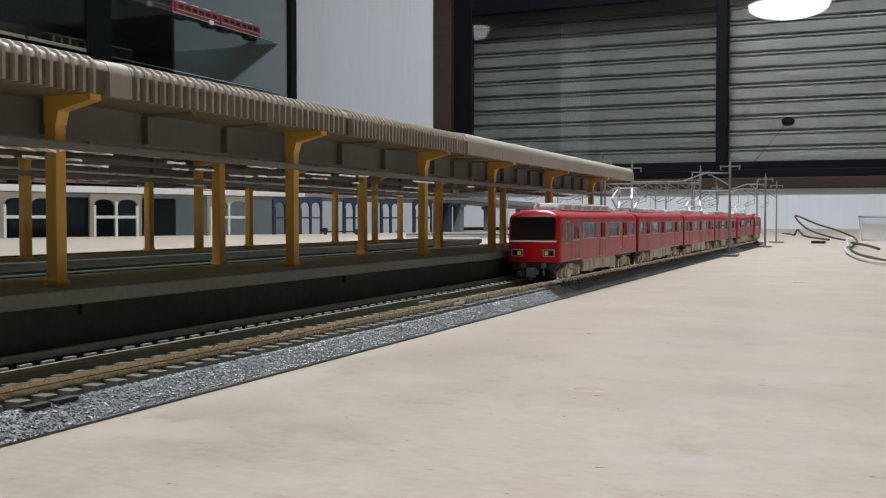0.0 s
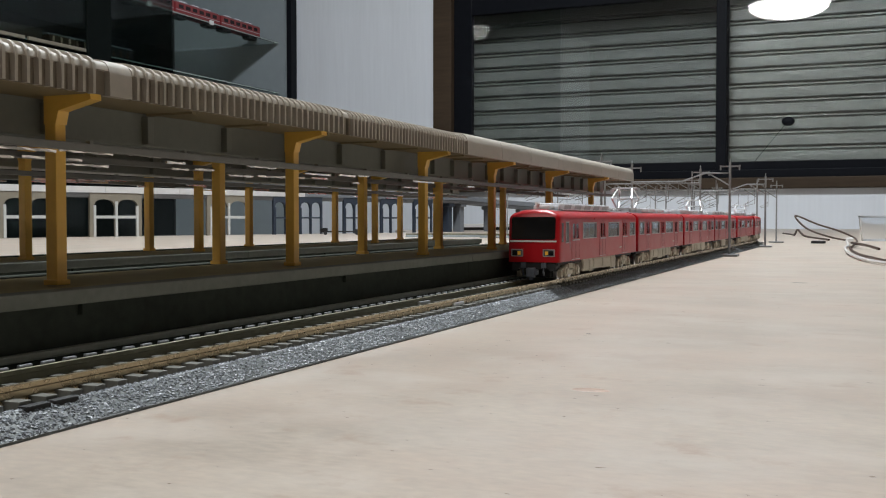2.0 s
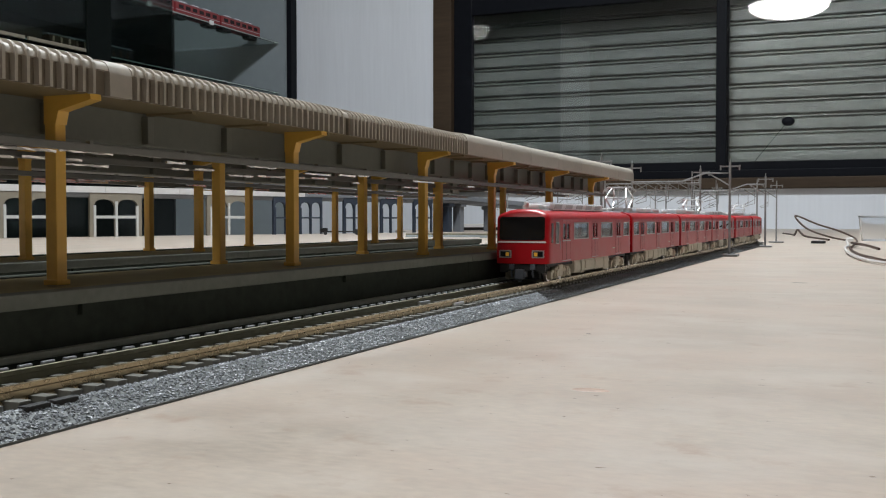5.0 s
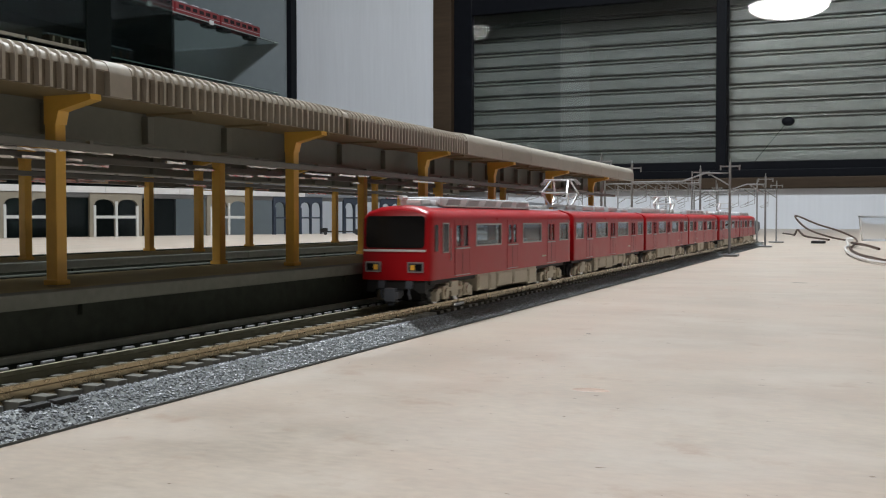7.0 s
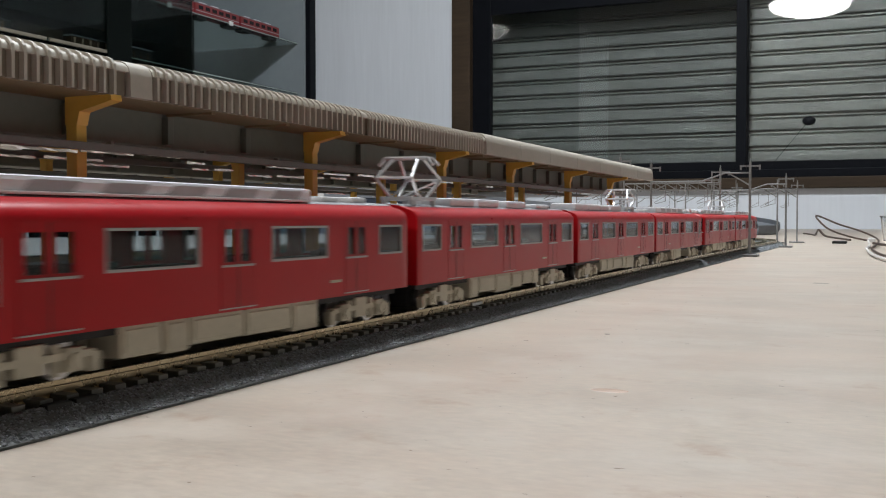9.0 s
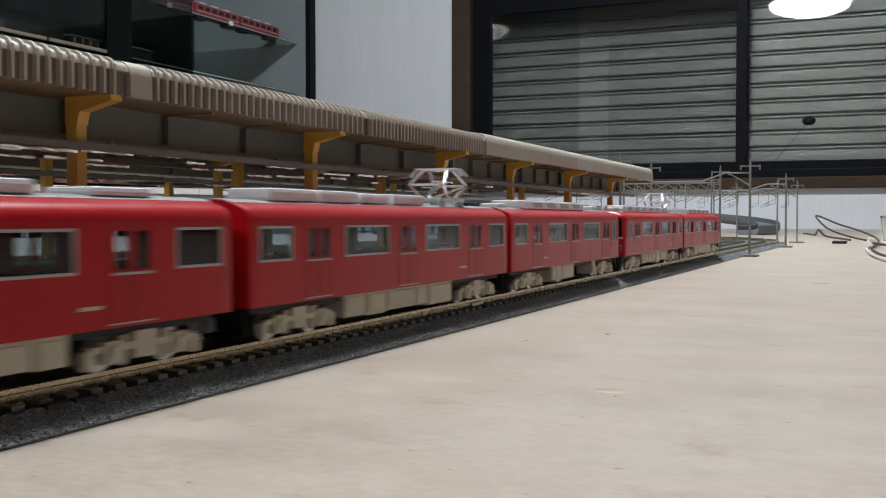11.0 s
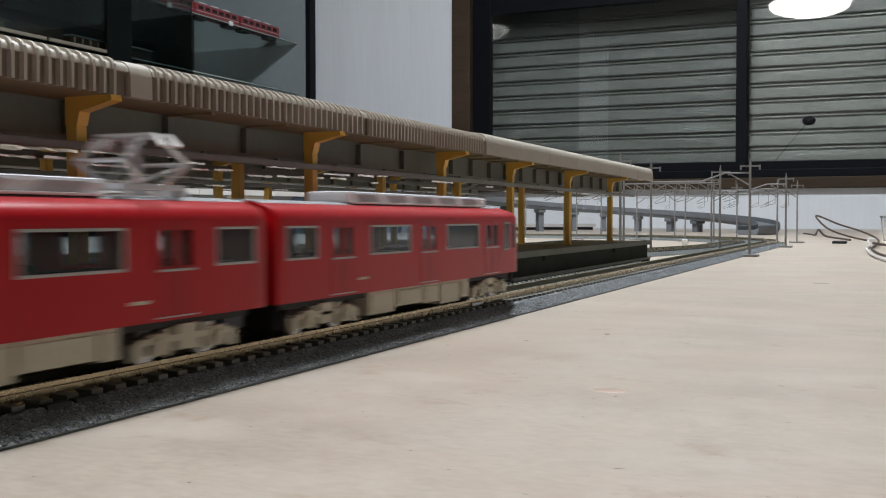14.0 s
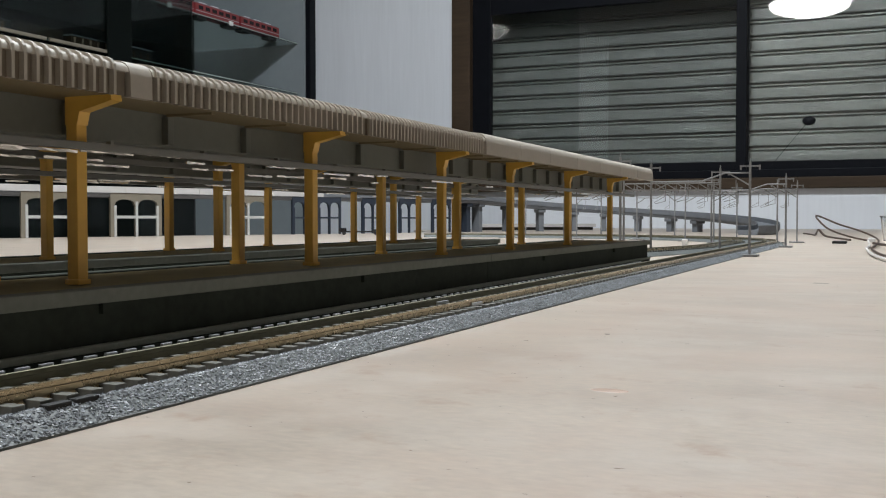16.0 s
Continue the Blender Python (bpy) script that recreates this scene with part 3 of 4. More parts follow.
def via_path(s):
    """Centre line of the viaduct: straight, then a right-hand curve down to the board."""
    if s <= VS:
        p = V0 + VD * s
        return p.x, p.y, math.atan2(VD.y, VD.x), 66.0
    a = (s - VS) / VR
    h = math.atan2(VD.y, VD.x) - a
    q = VC + VR * Vector((-math.sin(h), math.cos(h)))
    return q.x, q.y, h, max(8.0, 66.0 - 58.0 * max(0.0, (s - VS) / 860.0))


def via_rows(s0, s1, step):
    n = max(1, round((s1 - s0) / step))
    out = []
    for i in range(n + 1):
        x, y, a, z = via_path(s0 + (s1 - s0) * i / n)
        out.append((x, y, z, -math.sin(a), math.cos(a)))
    return out


DECK = [(-18, -4), (-16, -8), (16, -8), (18, -4), (18, 0), (-18, 0)]


def viaduct():
    s = -460.0
    while s < 1560:
        e = s + 124
        v = thing("viaduct_section", "grey elevated model railway viaduct with low parapets", "viaduct", group="viaduct sections")
        rows = via_rows(s + .2, e - .2, 31)
        part("deck", sweep(bmesh.new(), rows, DECK), VIA, v, "grey deck")
        for o in (-1, 1):
            part("parapet", sweep(bmesh.new(), rows, [(o * 17.9, 0), (o * 17.9, 7), (o * 18.4, 7.6), (o * 19.6, 7.6), (o * 19.6, -1.6), (o * 18.05, -1.6)]),
                 VIA_SIDE if s < 250 else VIA, v)
        for d in (666, 702, 784, 862, 938, 1000, 1073, 1145, 1207):
            if s <= d < e:
                pier(v, *via_path(d), FRAME_D if d < 700 else VIA)
        s = e


def pier(v, x, y, a, z, m):
    bm = bmesh.new()
    box(bm, -5.5, 5.5, -10, 10, 0.02, z - 15)
    box(bm, -8, 8, -15, 15, z - 15, z - 8.1, 1.5)
    bmesh.ops.transform(bm, matrix=Matrix.Translation((x, y, 0)) @ Matrix.Rotation(a, 4, "Z"), verts=bm.verts)
    part("pier", bm, m, v, "pier with flared head")


def arch_unit(s, w, blue):
    """One framed unit under the viaduct: a flat plate with twin arches and a two-by-two window frame before it."""
    ang = math.degrees(math.atan2(VD.y, VD.x))
    p = V0 + VD * s
    h = 64.3
    edge, mull, t = (2.4, 1.6, 1.2) if blue else (5.5, 3.0, 1.9)
    a = thing("viaduct_arch", "dark blue model viaduct arch with twin windows" if blue else "beige viaduct arch with white twin window frame",
              "viaduct arch", (p.x, p.y, 0), ang, "viaduct arches")
    bm = bmesh.new()
    n, cols = 10, []
    for x0, x1 in ((edge, w / 2 - mull / 2), (w / 2 + mull / 2, w - edge)):
        for i in range(n + 1):
            u = i / n
            cols.append((x0 + (x1 - x0) * u, 44 + 11 * math.sqrt(max(0.0, 1 - abs(2 * u - 1) ** 2.6))))
    rows = [(0.05, 0.02), (edge - .01, 0.02)] + cols[:n + 1] + [(w / 2 - mull / 2 + .01, 0.02), (w / 2 + mull / 2 - .01, 0.02)] + cols[n + 1:] + [(w - edge + .01, 0.02), (w - .05, 0.02)]
    rings = [[bm.verts.new(c) for c in ((x, -18.6, z), (x, -18.6, h), (x, -14, h), (x, -14, z))] for x, z in rows]
    for u, v in zip(rings, rings[1:]):
        for q in range(4):
            bm.faces.new((u[q], u[(q + 1) % 4], v[(q + 1) % 4], v[q]))
    bm.faces.new(rings[0])
    bm.faces.new(rings[-1][::-1])
    part("arch", bm, FRAME_D if blue else ARCH, a)
    bm = bmesh.new()
    for x in (edge + t, w / 2, w - edge - t):
        box(bm, x - t, x + t, -19.4, -16.5, 0.02, 46 if x != w / 2 else 52)
    for x0, x1 in ((edge + 2 * t, w / 2 - t), (w / 2 + t, w - edge - 2 * t)):
        box(bm, x0, x1, -19.0, -16.8, 27.0, 27.0 + 2.2 * t)
    part("window_frame", bm, FRAME_D if blue else FRAME_W, a, "two-by-two window frame")


def arcade():
    """The row under the viaduct's straight: framed units with open bays between them."""
    for s in (-373, -242, -112, 86):
        arch_unit(s, 83.0, False)
    for s in (217, 272, 374, 466, 553):
        arch_unit(s, 52.0, True)


viaduct()
arcade()


# ---- the train ----
L, HW = 121.0, 9.15
PITCH = 124.5
ZB, ZS, ZR = 11.6, 27.2, 29.6       # body bottom, cant rail, roof crown


WZ = (19.4, 24.6)                    # window band


def section(hw):
    """Half-rounded cross-section of a car body, (y, z), from the near foot over the roof to the far foot."""
    pts = [(-hw, ZB), (-hw, WZ[0]), (-hw, WZ[1]), (-hw, ZS - 1.2)]
    for i in range(1, 7):
        a = math.pi / 2 * i / 7
        pts.append((-hw + 3.4 * (1 - math.cos(a)), ZS - 1.2 + 2.6 * math.sin(a)))
    pts += [(-4.5, ZR - 0.35), (0, ZR)]
    return pts + [(-y, z) for y, z in pts[-2::-1]]


def rake(z):
    return 0.9 * max(0.0, (z - 18.5) / 11)


def body_mesh(cab, holes):
    """Shell of a car, with its window and door openings left open on both sides."""
    bm = bmesh.new()
    if cab:
        stations = [(0.0, 0.90, 0.56), (0.3, 0.95, 0.72), (1.1, 0.985, 0.86), (2.4, 1.0, 0.95), (5.0, 1.0, 1.0)]
    else:
        stations = [(1.5, 0.99, 0.98), (1.9, 1.0, 1.0)]
    starts = {a for a, b in holes}
    stations += [(x, 1.0, 1.0) for h in sorted(holes) for x in h] + [(L - 0.4, 1.0, 1.0), (L, 0.99, 0.98)]
    rings = []
    for x, sc, flat in stations:
        rings.append([bm.verts.new((x + (rake(z) if cab and x < 2 else 0), y * sc, 26 + (z - 26) * flat if z > 26 else z)) for y, z in section(HW)])
    n = len(rings[0])
    for (x, sc, flat), a, b in zip(stations, rings, rings[1:]):
        for k in range(n):
            if not (x in starts and k in (1, n - 3)):
                bm.faces.new((a[k], a[(k + 1) % n], b[(k + 1) % n], b[k]))
    bm.faces.new(rings[0])
    bm.faces.new(rings[-1][::-1])
    return bm


def ring(bm, x0, x1, z0, z1, y, t, d):
    """A rectangular frame of bar width t, from y outwards by d."""
    a, b = sorted((y, y + d))
    box(bm, x0, x1, a, b, z1 - t, z1)
    box(bm, x0, x1, a, b, z0, z0 + t)
    box(bm, x0, x0 + t, a, b, z0 + t, z1 - t)
    box(bm, x1 - t, x1, a, b, z0 + t, z1 - t)
    return bm


def side_window(car, x0, x1, s, z0=19.0, z1=25.0):
    y = s * HW
    w = part("window", ring(bmesh.new(), x0, x1, z0, z1, y - s * 0.3, 0.4, s * 0.45), TRIM, car, "silver window frame")
    p = part("pane", bx(x0 + .45, x1 - .45, *sorted((y - s * 0.45, y - s * 0.2)), z0 + .45, z1 - .45), CAR_GLASS, w, "tinted glass pane")
    p.visible_shadow = False


def leaves(x0, x1):
    """The two window openings of a double door, as x ranges."""
    xm = (x0 + x1) / 2
    return (x0 + 1.0, xm - 0.75), (xm + 0.75, x1 - 1.0)


def side_door(car, x0, x1, s):
    y = s * HW
    (p0, p1), (p2, p3) = leaves(x0, x1)
    bm = bmesh.new()
    xs, zs = (x0, p0, p1, p2, p3, x1), (12.2, WZ[0], WZ[1], 26.0)
    out, back = ([[bm.verts.new((x, y + s * d, z)) for z in zs] for x in xs] for d in (0.06, -0.1))
    cells = {(i, k) for i in range(5) for k in range(3)} - {(1, 1), (3, 1)}
    for i, k in cells:
        for g in (out, back):
            bm.faces.new((g[i][k], g[i + 1][k], g[i + 1][k + 1], g[i][k + 1]))
        for (u, v), side in ((((i, k), (i, k + 1)), (i - 1, k)), (((i + 1, k), (i + 1, k + 1)), (i + 1, k)),
                             (((i, k), (i + 1, k)), (i, k - 1)), (((i, k + 1), (i + 1, k + 1)), (i, k + 1))):
            if side not in cells:
                bm.faces.new((out[u[0]][u[1]], out[v[0]][v[1]], back[v[0]][v[1]], back[u[0]][u[1]]))
    d = part("door", bm, DOOR_RED, car, "red double door")
    xm = (x0 + x1) / 2
    for u, v in ((p0, p1), (p2, p3)):
        q = part("door_pane", bx(u - .2, v + .2, *sorted((y - s * .45, y - s * .2)), WZ[0] - .2, WZ[1] + .2), CAR_GLASS, d, "narrow tinted door pane")
        q.visible_shadow = False
    part("seam", bx(xm - .12, xm + .12, *sorted((y + s * .06, y + s * 0.09)), 12.4, 25.8), GAP, d)
    for x in (x0, x1):
        part("post_line", bx(x - .1, x + .1, *sorted((y + s * .02, y + s * 0.09)), 12.4, 25.8), DOOR_RED, d)
    part("window_ledge", bx(x0 + .3, x1 - .3, *sorted((y, y + s * 0.3)), WZ[0] - .75, WZ[0] - .4), TRIM, d, "pale ledge under the panes")
    part("sill_plate", bx(x0 - .2, x1 + .2, *sorted((y, y + s * 0.16)), 12.0, 12.2), TRIM, d, "pale step plate")


def bogie(car, x):
    b = part("bogie", bogie_frame(), TAN, car, "tan bogie side frame", at=(x, 0, RAIL_TOP))
    part("core", bogie_core(), GAP, b, "black block for the shade inside the bogie")
    for dx in (-7, 7):
        for s in (-1, 1):
            bm = bmesh.new()
            bmesh.ops.create_cone(bm, cap_ends=True, segments=20, radius1=2.75, radius2=2.75, depth=1.1,
                                  matrix=Matrix.Translation((dx, s * 4.9, 2.75)) @ Matrix.Rotation(math.pi / 2, 4, "X"))
            part("wheel", bm, STEEL, b, "dark metal wheel")
    return b


def bogie_frame():
    bm = bmesh.new()
    for s in (-1, 1):
        y0, y1 = sorted((s * 6.6, s * 8.0))
        box(bm, -11, 11, y0, y1, 2.9, 3.9, 0.2)
        box(bm, -2.4, 2.4, y0, y1, 1.5, 5.4, 0.25)
        for dx in (-7, 7):
            box(bm, dx - 1.6, dx + 1.6, *sorted((s * 6.8, s * 8.5)), 1.3, 4.5, 0.3)
            tube(bm, [(dx, s * 8.4, 2.75), (dx, s * 8.9, 2.75)], 1.1, 8)
        for dx in (-4.4, 4.4):
            tube(bm, [(dx, s * 7.4, 0.9), (dx, s * 7.4, 5.0)], 0.7, 6)
        box(bm, -12, -10, y0, y1, 0.9, 3.4, 0.1)
        box(bm, 10, 12, y0, y1, 0.9, 3.4, 0.1)
    box(bm, -2, 2, -7, 7, 3.0, 6.0)
    return bm


def bogie_core():
    """A black block that stands for the shade inside a bogie, between the wheels."""
    bm = bmesh.new()
    box(bm, -11.5, 11.5, -3.9, 3.9, 0.8, 5.2, 0.3)
    return bm


def underfloor(car, spans, seed):
    rnd = random.Random(seed)
    for x0, x1 in spans:
        box_row(car, x0, x1, rnd)
    part("floor_frame", bx(4, L - 3, -7.5, 7.5, 10.4, 11.58), GAP, car, "dark underframe")


def box_row(car, x0, x1, rnd):
    x = x0
    while x < x1 - 3:
        w = min(rnd.choice((6, 9, 12, 14)), x1 - x)
        d = rnd.uniform(6.3, 7.6)
        for s in (-1, 1):
            e = part("equipment_box", bx(x, x + w - 0.5, *sorted((s * 2.5, s * 8.2)), d, 11.55, bevel=0.25), TAN, car, "tan underfloor box")
            part("cover", bx(x + .7, x + w - 1.2, *sorted((s * 8.15, s * 8.4)), d + .7, 10.9, bevel=0.08), TAN, e)
        x += w


def pantograph(car, x, k=1.0):
    """Diamond pantograph on four insulators; k: how far it is raised."""
    z = 30.6
    p = part("pantograph", bmesh_panto_base(z), STEEL, car, "bright metal diamond pantograph", at=(x, 0, 0))
    for s in (-1, 1):
        bm = bmesh.new()
        tube(bm, [(-2.2, s * 3.6, z + .6), (-8.0 * k ** .5, s * 4.6, z + 5.0 * k)], 0.42, 6)
        tube(bm, [(2.2, s * 3.6, z + .6), (8.0 * k ** .5, s * 4.6, z + 5.0 * k)], 0.42, 6)
        tube(bm, [(-8.0 * k ** .5, s * 4.6, z + 5.0 * k), (-1.6, s * 3.2, z + 9.6 * k)], 0.36, 6)
        tube(bm, [(8.0 * k ** .5, s * 4.6, z + 5.0 * k), (1.6, s * 3.2, z + 9.6 * k)], 0.36, 6)
        part("arm", bm, STEEL, p)
    bm = bmesh.new()
    tube(bm, [(-8.0 * k ** .5, 4.6, z + 5 * k), (-8.0 * k ** .5, -4.6, z + 5 * k)], 0.36, 6)
    tube(bm, [(8.0 * k ** .5, 4.6, z + 5 * k), (8.0 * k ** .5, -4.6, z + 5 * k)], 0.36, 6)
    tube(bm, [(-2.2, 3.6, z + .6), (-8.0 * k ** .5, -4.6, z + 5 * k)], 0.25, 5)
    tube(bm, [(2.2, 3.6, z + .6), (8.0 * k ** .5, -4.6, z + 5 * k)], 0.25, 5)
    part("cross_bar", bm, STEEL, p)
    for dx in (-1.6, 1.6):
        bm = bmesh.new()
        tube(bm, [(dx, -7.0, z + 9.9 * k - 1.7), (dx, -5.4, z + 9.9 * k), (dx, 5.4, z + 9.9 * k), (dx, 7.0, z + 9.9 * k - 1.7)], 0.42, 6)
        part("contact_strip", bm, STEEL, p)
    return p


def bmesh_panto_base(z):
    bm = bmesh.new()
    for s in (-1, 1):
        box(bm, -7, 7, s * 3.6 - .5, s * 3.6 + .5, z - .1, z + .8, 0.15)
        box(bm, s * 6 - .5, s * 6 + .5, -3.2, 3.2, z - .05, z + .75)
        for e in (-1, 1):
            tube(bm, [(s * 5.6, e * 3.6, 29.2), (s * 5.6, e * 3.6, z)], 0.8, 8)
    return bm


def roof_units(car, spans):
    for a, b, hgt in spans:
        half = 4.8 if b - a > 8 else 3.0
        u = part("air_conditioner", bx(a, b, -half, half, 29.35, 29.4 + hgt, bevel=0.48 * hgt if b - a < 8 else 0.7), WHITE if b - a < 8 else AC_GREY, car, "pale grey rooftop unit", smooth=False)
        bm = bmesh.new()
        n = max(2, int((b - a) / 3))
        for i in range(n):
            x = a + (i + .5) * (b - a) / n
            box(bm, x - .5, x + .5, 1.2 - half, half - 1.2, 29.4 + hgt - 0.02, 29.4 + hgt + 0.12)
        part("grille", bm, ROOF_GREY, u)
        if b - a > 40:
            part("sloped_end", bx(a - 1.6, a - 0.02, -4.4, 4.4, 29.35, 29.4 + hgt * 0.6, bevel=0.6), AC_GREY, u)
            for k in range(int((b - a - 5) / 13.5)):
                x = a + 4 + 13.8 * k
                for e in (-1, 1):
                    part("louvre_panel", slanted(x, x + 8.5, e * 4.72, e * 4.92, 29.75, 29.4 + hgt * 0.78, 1.6), LOUVRE, u, "grey slanted louvre panel")
            for e in (-1, 1):
                part("base_ledge", bx(a + 1, b - 1, *sorted((e * 4.7, e * 5.25)), 29.3, 29.72, bevel=0.12), WHITE, u, "white base ledge")


def slanted(x0, x1, ya, yb, z0, z1, lean):
    """A thin panel whose ends lean forward."""
    bm = bmesh.new()
    vs = [bm.verts.new(c) for y in (ya, yb) for c in ((x0, y, z0), (x1, y, z0), (x1 + lean, y, z1), (x0 + lean, y, z1))]
    for q in ((0, 1, 2, 3), (7, 6, 5, 4), (0, 4, 5, 1), (1, 5, 6, 2), (2, 6, 7, 3), (3, 7, 4, 0)):
        bm.faces.new([vs[i] for i in q])
    return bm


def end_bits(car, x, s):
    part("coupler", bx(*sorted((x - s * 1.0, x + s * 2.1)), -1.6, 1.6, 7.4, 9.8, bevel=0.3), COUPLER, car, "dark coupler")


def red_car(cab, panto, units, seed, label):
    """One car, nose (or plain end) at local x = 0, body towards +x."""
    car = thing("train_car", label, "train car", group="cars of the red train")
    if cab:
        doors, wins = [(15.6, 25.6), (55.2, 64.2), (94, 102.8)], [(30.2, 50.0), (69.2, 87.6), (107.8, 118.2)]
        front(car)
        part("cab_bulkhead", bx(13, 13.6, -8.3, 8.3, 11.7, 27.5), SEAT, car, "dark cab bulkhead")
    else:
        doors, wins = [(18.5, 27.5), (55.5, 64.5), (94, 102.8)], [(4, 14.2), (32.4, 51), (68.8, 88), (107.6, 118.4)]
        part("gangway", bx(0, 1.45, -4.2, 4.2, 11.8, 26, bevel=0.2), GAP, car, "black gangway bellows")
        end_bits(car, 1.5, -1)
    holes = [(a + .4, b - .4) for a, b in wins] + [h for a, b in doors for h in leaves(a, b)]
    part("body", body_mesh(cab, holes), RED, car, "glossy red car body", smooth=True)
    part("roof", roof_mesh(cab), ROOF_GREY, car, "grey roof sheet", smooth=True)
    for a, b in wins:
        for s in (-1, 1):
            part("seat", bx(a + 1, b - 1, *sorted((s * 5.2, s * 8.3)), 12.5, 19.6, bevel=0.5), SEAT, car, "dark seat block")
    part("gangway", bx(L + .05, L + 1.7, -4.2, 4.2, 11.8, 26, bevel=0.2), GAP, car, "black gangway bellows")
    end_bits(car, L, 1)
    for s in (-1, 1):
        for a, b in wins:
            side_window(car, a, b, s)
        for a, b in doors:
            side_door(car, a, b, s)
        y = s * HW
        part("number_bar", bx(88.5, 92.5, *sorted((y, y + s * 0.06)), 14.3, 14.8), TAN, car, "small pale marking bar")
        part("side_lamp", bx(46.4, 47.6, *sorted((y, y + s * 0.2)), 26.0, 26.5), DOOR_RED, car)
        if cab:
            part("cab_door_window", bx(8.0, 11.2, *sorted((y - s * .05, y + s * 0.14)), 18.2, 25.0), PANE, car, "dark cab door window")
            part("cab_window_frame", ring(bmesh.new(), 7.7, 11.5, 17.9, 25.3, y - s * 0.05, 0.35, s * 0.25), TRIM, car, "silver cab window frame")
            part("cab_side_pane", bx(3.0, 5.0, *sorted((y - s * .05, y + s * 0.1)), 18.4, 24.8), PANE, car, "narrow dark cab pane")
            part("handrail", tube(bmesh.new(), [(12.6, y + s * .2, 16), (12.6, y + s * .2, 24)], 0.1, 5), TRIM, car)
    for x in (18.5, L - 18.5):
        bogie(car, x)
    underfloor(car, ((31.5, 36), (58, 82)) if seed == 4 else ((34, 88),), seed)
    roof_units(car, units)
    if panto is not None:
        pantograph(car, panto, 1.0 if panto < 50 else 0.8)
        for dx in (-12, 12):
            if 6 < panto + dx < 116:
                part("insulator_box", bx(panto + dx - 2.2, panto + dx + 2.2, 1.0, 5.4, 29.2, 31.0, bevel=0.4), WHITE, car, "white roof box")
    return car


def roof_mesh(cab):
    bm = bmesh.new()
    pts = [(-5.3, 29.0), (-4.5, ZR - 0.25), (0, ZR + 0.12), (4.5, ZR - 0.25), (5.3, 29.0), (0, 28.2)]
    x0 = 8 if cab else 1.7
    a = [bm.verts.new((x0, y, z)) for y, z in pts]
    b = [bm.verts.new((L - .2, y, z)) for y, z in pts]
    for i in range(len(pts)):
        j = (i + 1) % len(pts)
        bm.faces.new((a[i], a[j], b[j], b[i]))
    bm.faces.new(a)
    bm.faces.new(b[::-1])
    return bm


def front(car):
    """The cab end: black windscreen in a red surround, pale belt strip, headlights, skirt and coupler."""
    bm = bmesh.new()
    y1, z0, z1, rad = 7.75, 19.3, 26.9, 0.9
    line = []
    for cy, cz, a0 in ((y1 - rad, z0 + rad, -90), (y1 - rad, z1 - rad, 0), (rad - y1, z1 - rad, 90), (rad - y1, z0 + rad, 180)):
        for k in range(4):
            a = radians(a0 + 30 * k)
            line.append((cy + rad * math.cos(a), cz + rad * math.sin(a)))
    near = [bm.verts.new((rake(z) - 0.2, y, z)) for y, z in line]
    back = [bm.verts.new((rake(z) + 0.15, y, z)) for y, z in line]
    bm.faces.new(near)
    bm.faces.new(back[::-1])
    for k in range(len(line)):
        j = (k + 1) % len(line)
        bm.faces.new((near[k], near[j], back[j], back[k]))
    part("windscreen", bm, BLACK, car, "black round-cornered windscreen")
    part("belt_strip", bx(-0.4, 0.6, -8.2, 8.2, 18.4, 18.95, bevel=0.15), WHITE, car, "pale strip under the windscreen")
    for s in (-1, 1):
        h = part("headlight", bx(-0.35, 0.8, s * 5.6 - 1.8, s * 5.6 + 1.8, 13.75, 15.75, bevel=0.2), BEZEL, car, "dark headlight bezel")
        rim = bmesh.new()
        for y, z in ((s * 5.6, 13.65), (s * 5.6, 15.85)):
            box(rim, -0.5, 0.3, y - 2.0, y + 2.0, z - 0.14, z + 0.14)
        for y in (s * 5.6 - 1.9, s * 5.6 + 1.9):
            box(rim, -0.5, 0.3, y - 0.14, y + 0.14, 13.79, 15.71)
        part("rim", rim, TRIM, h, "thin silver rim")
        part("lens", bx(-0.45, 0.2, *sorted((s * 4.3, s * 5.4)), 14.1, 15.3), HEAD, h, "amber headlight lens")
        part("tail_lens", bx(-0.42, 0.2, *sorted((s * 5.5, s * 7.2)), 14.0, 15.5), BLACK, h)
        part("step", bx(0.6, 2.0, s * 6.6 - 1.2, s * 6.6 + 1.2, 8.6, 11.5, bevel=0.2), GAP, car, "dark step bracket")
    part("coupler", cab_coupler(), COUPLER, car, "grey knuckle coupler")
    part("cab_floor", bx(0.8, 8, -7, 7, 9.2, 11.6, bevel=0.2), GAP, car)
    part("antenna", tube(tube(bmesh.new(), [(5, 0, 29), (5, 0, 31.2)], 0.7, 6), [(3.6, 0, 31.4), (6.4, 0, 31.4)], 0.6, 6), WHITE, car, "white roof antenna")


def cab_coupler():
    bm = bmesh.new()
    box(bm, -1.6, 3, -1.0, 1.0, 7.6, 9.2, 0.25)
    box(bm, -3.0, -1.4, -1.5, 1.5, 6.6, 9.9, 0.35)
    box(bm, -2.6, -0.8, -2.3, -1.4, 7.4, 9.0, 0.2)
    box(bm, -2.2, -0.6, -0.7, 0.7, 5.7, 6.8, 0.2)
    for y in (-3.6, 3.6):
        tube(bm, [(0.6, y, 11.4), (0.2, y, 8.4), (1.0, y, 7.2)], 0.35, 5)
        box(bm, 0.2, 1.6, y - 0.9, y + 0.9, 9.6, 11.4, 0.2)
    return bm


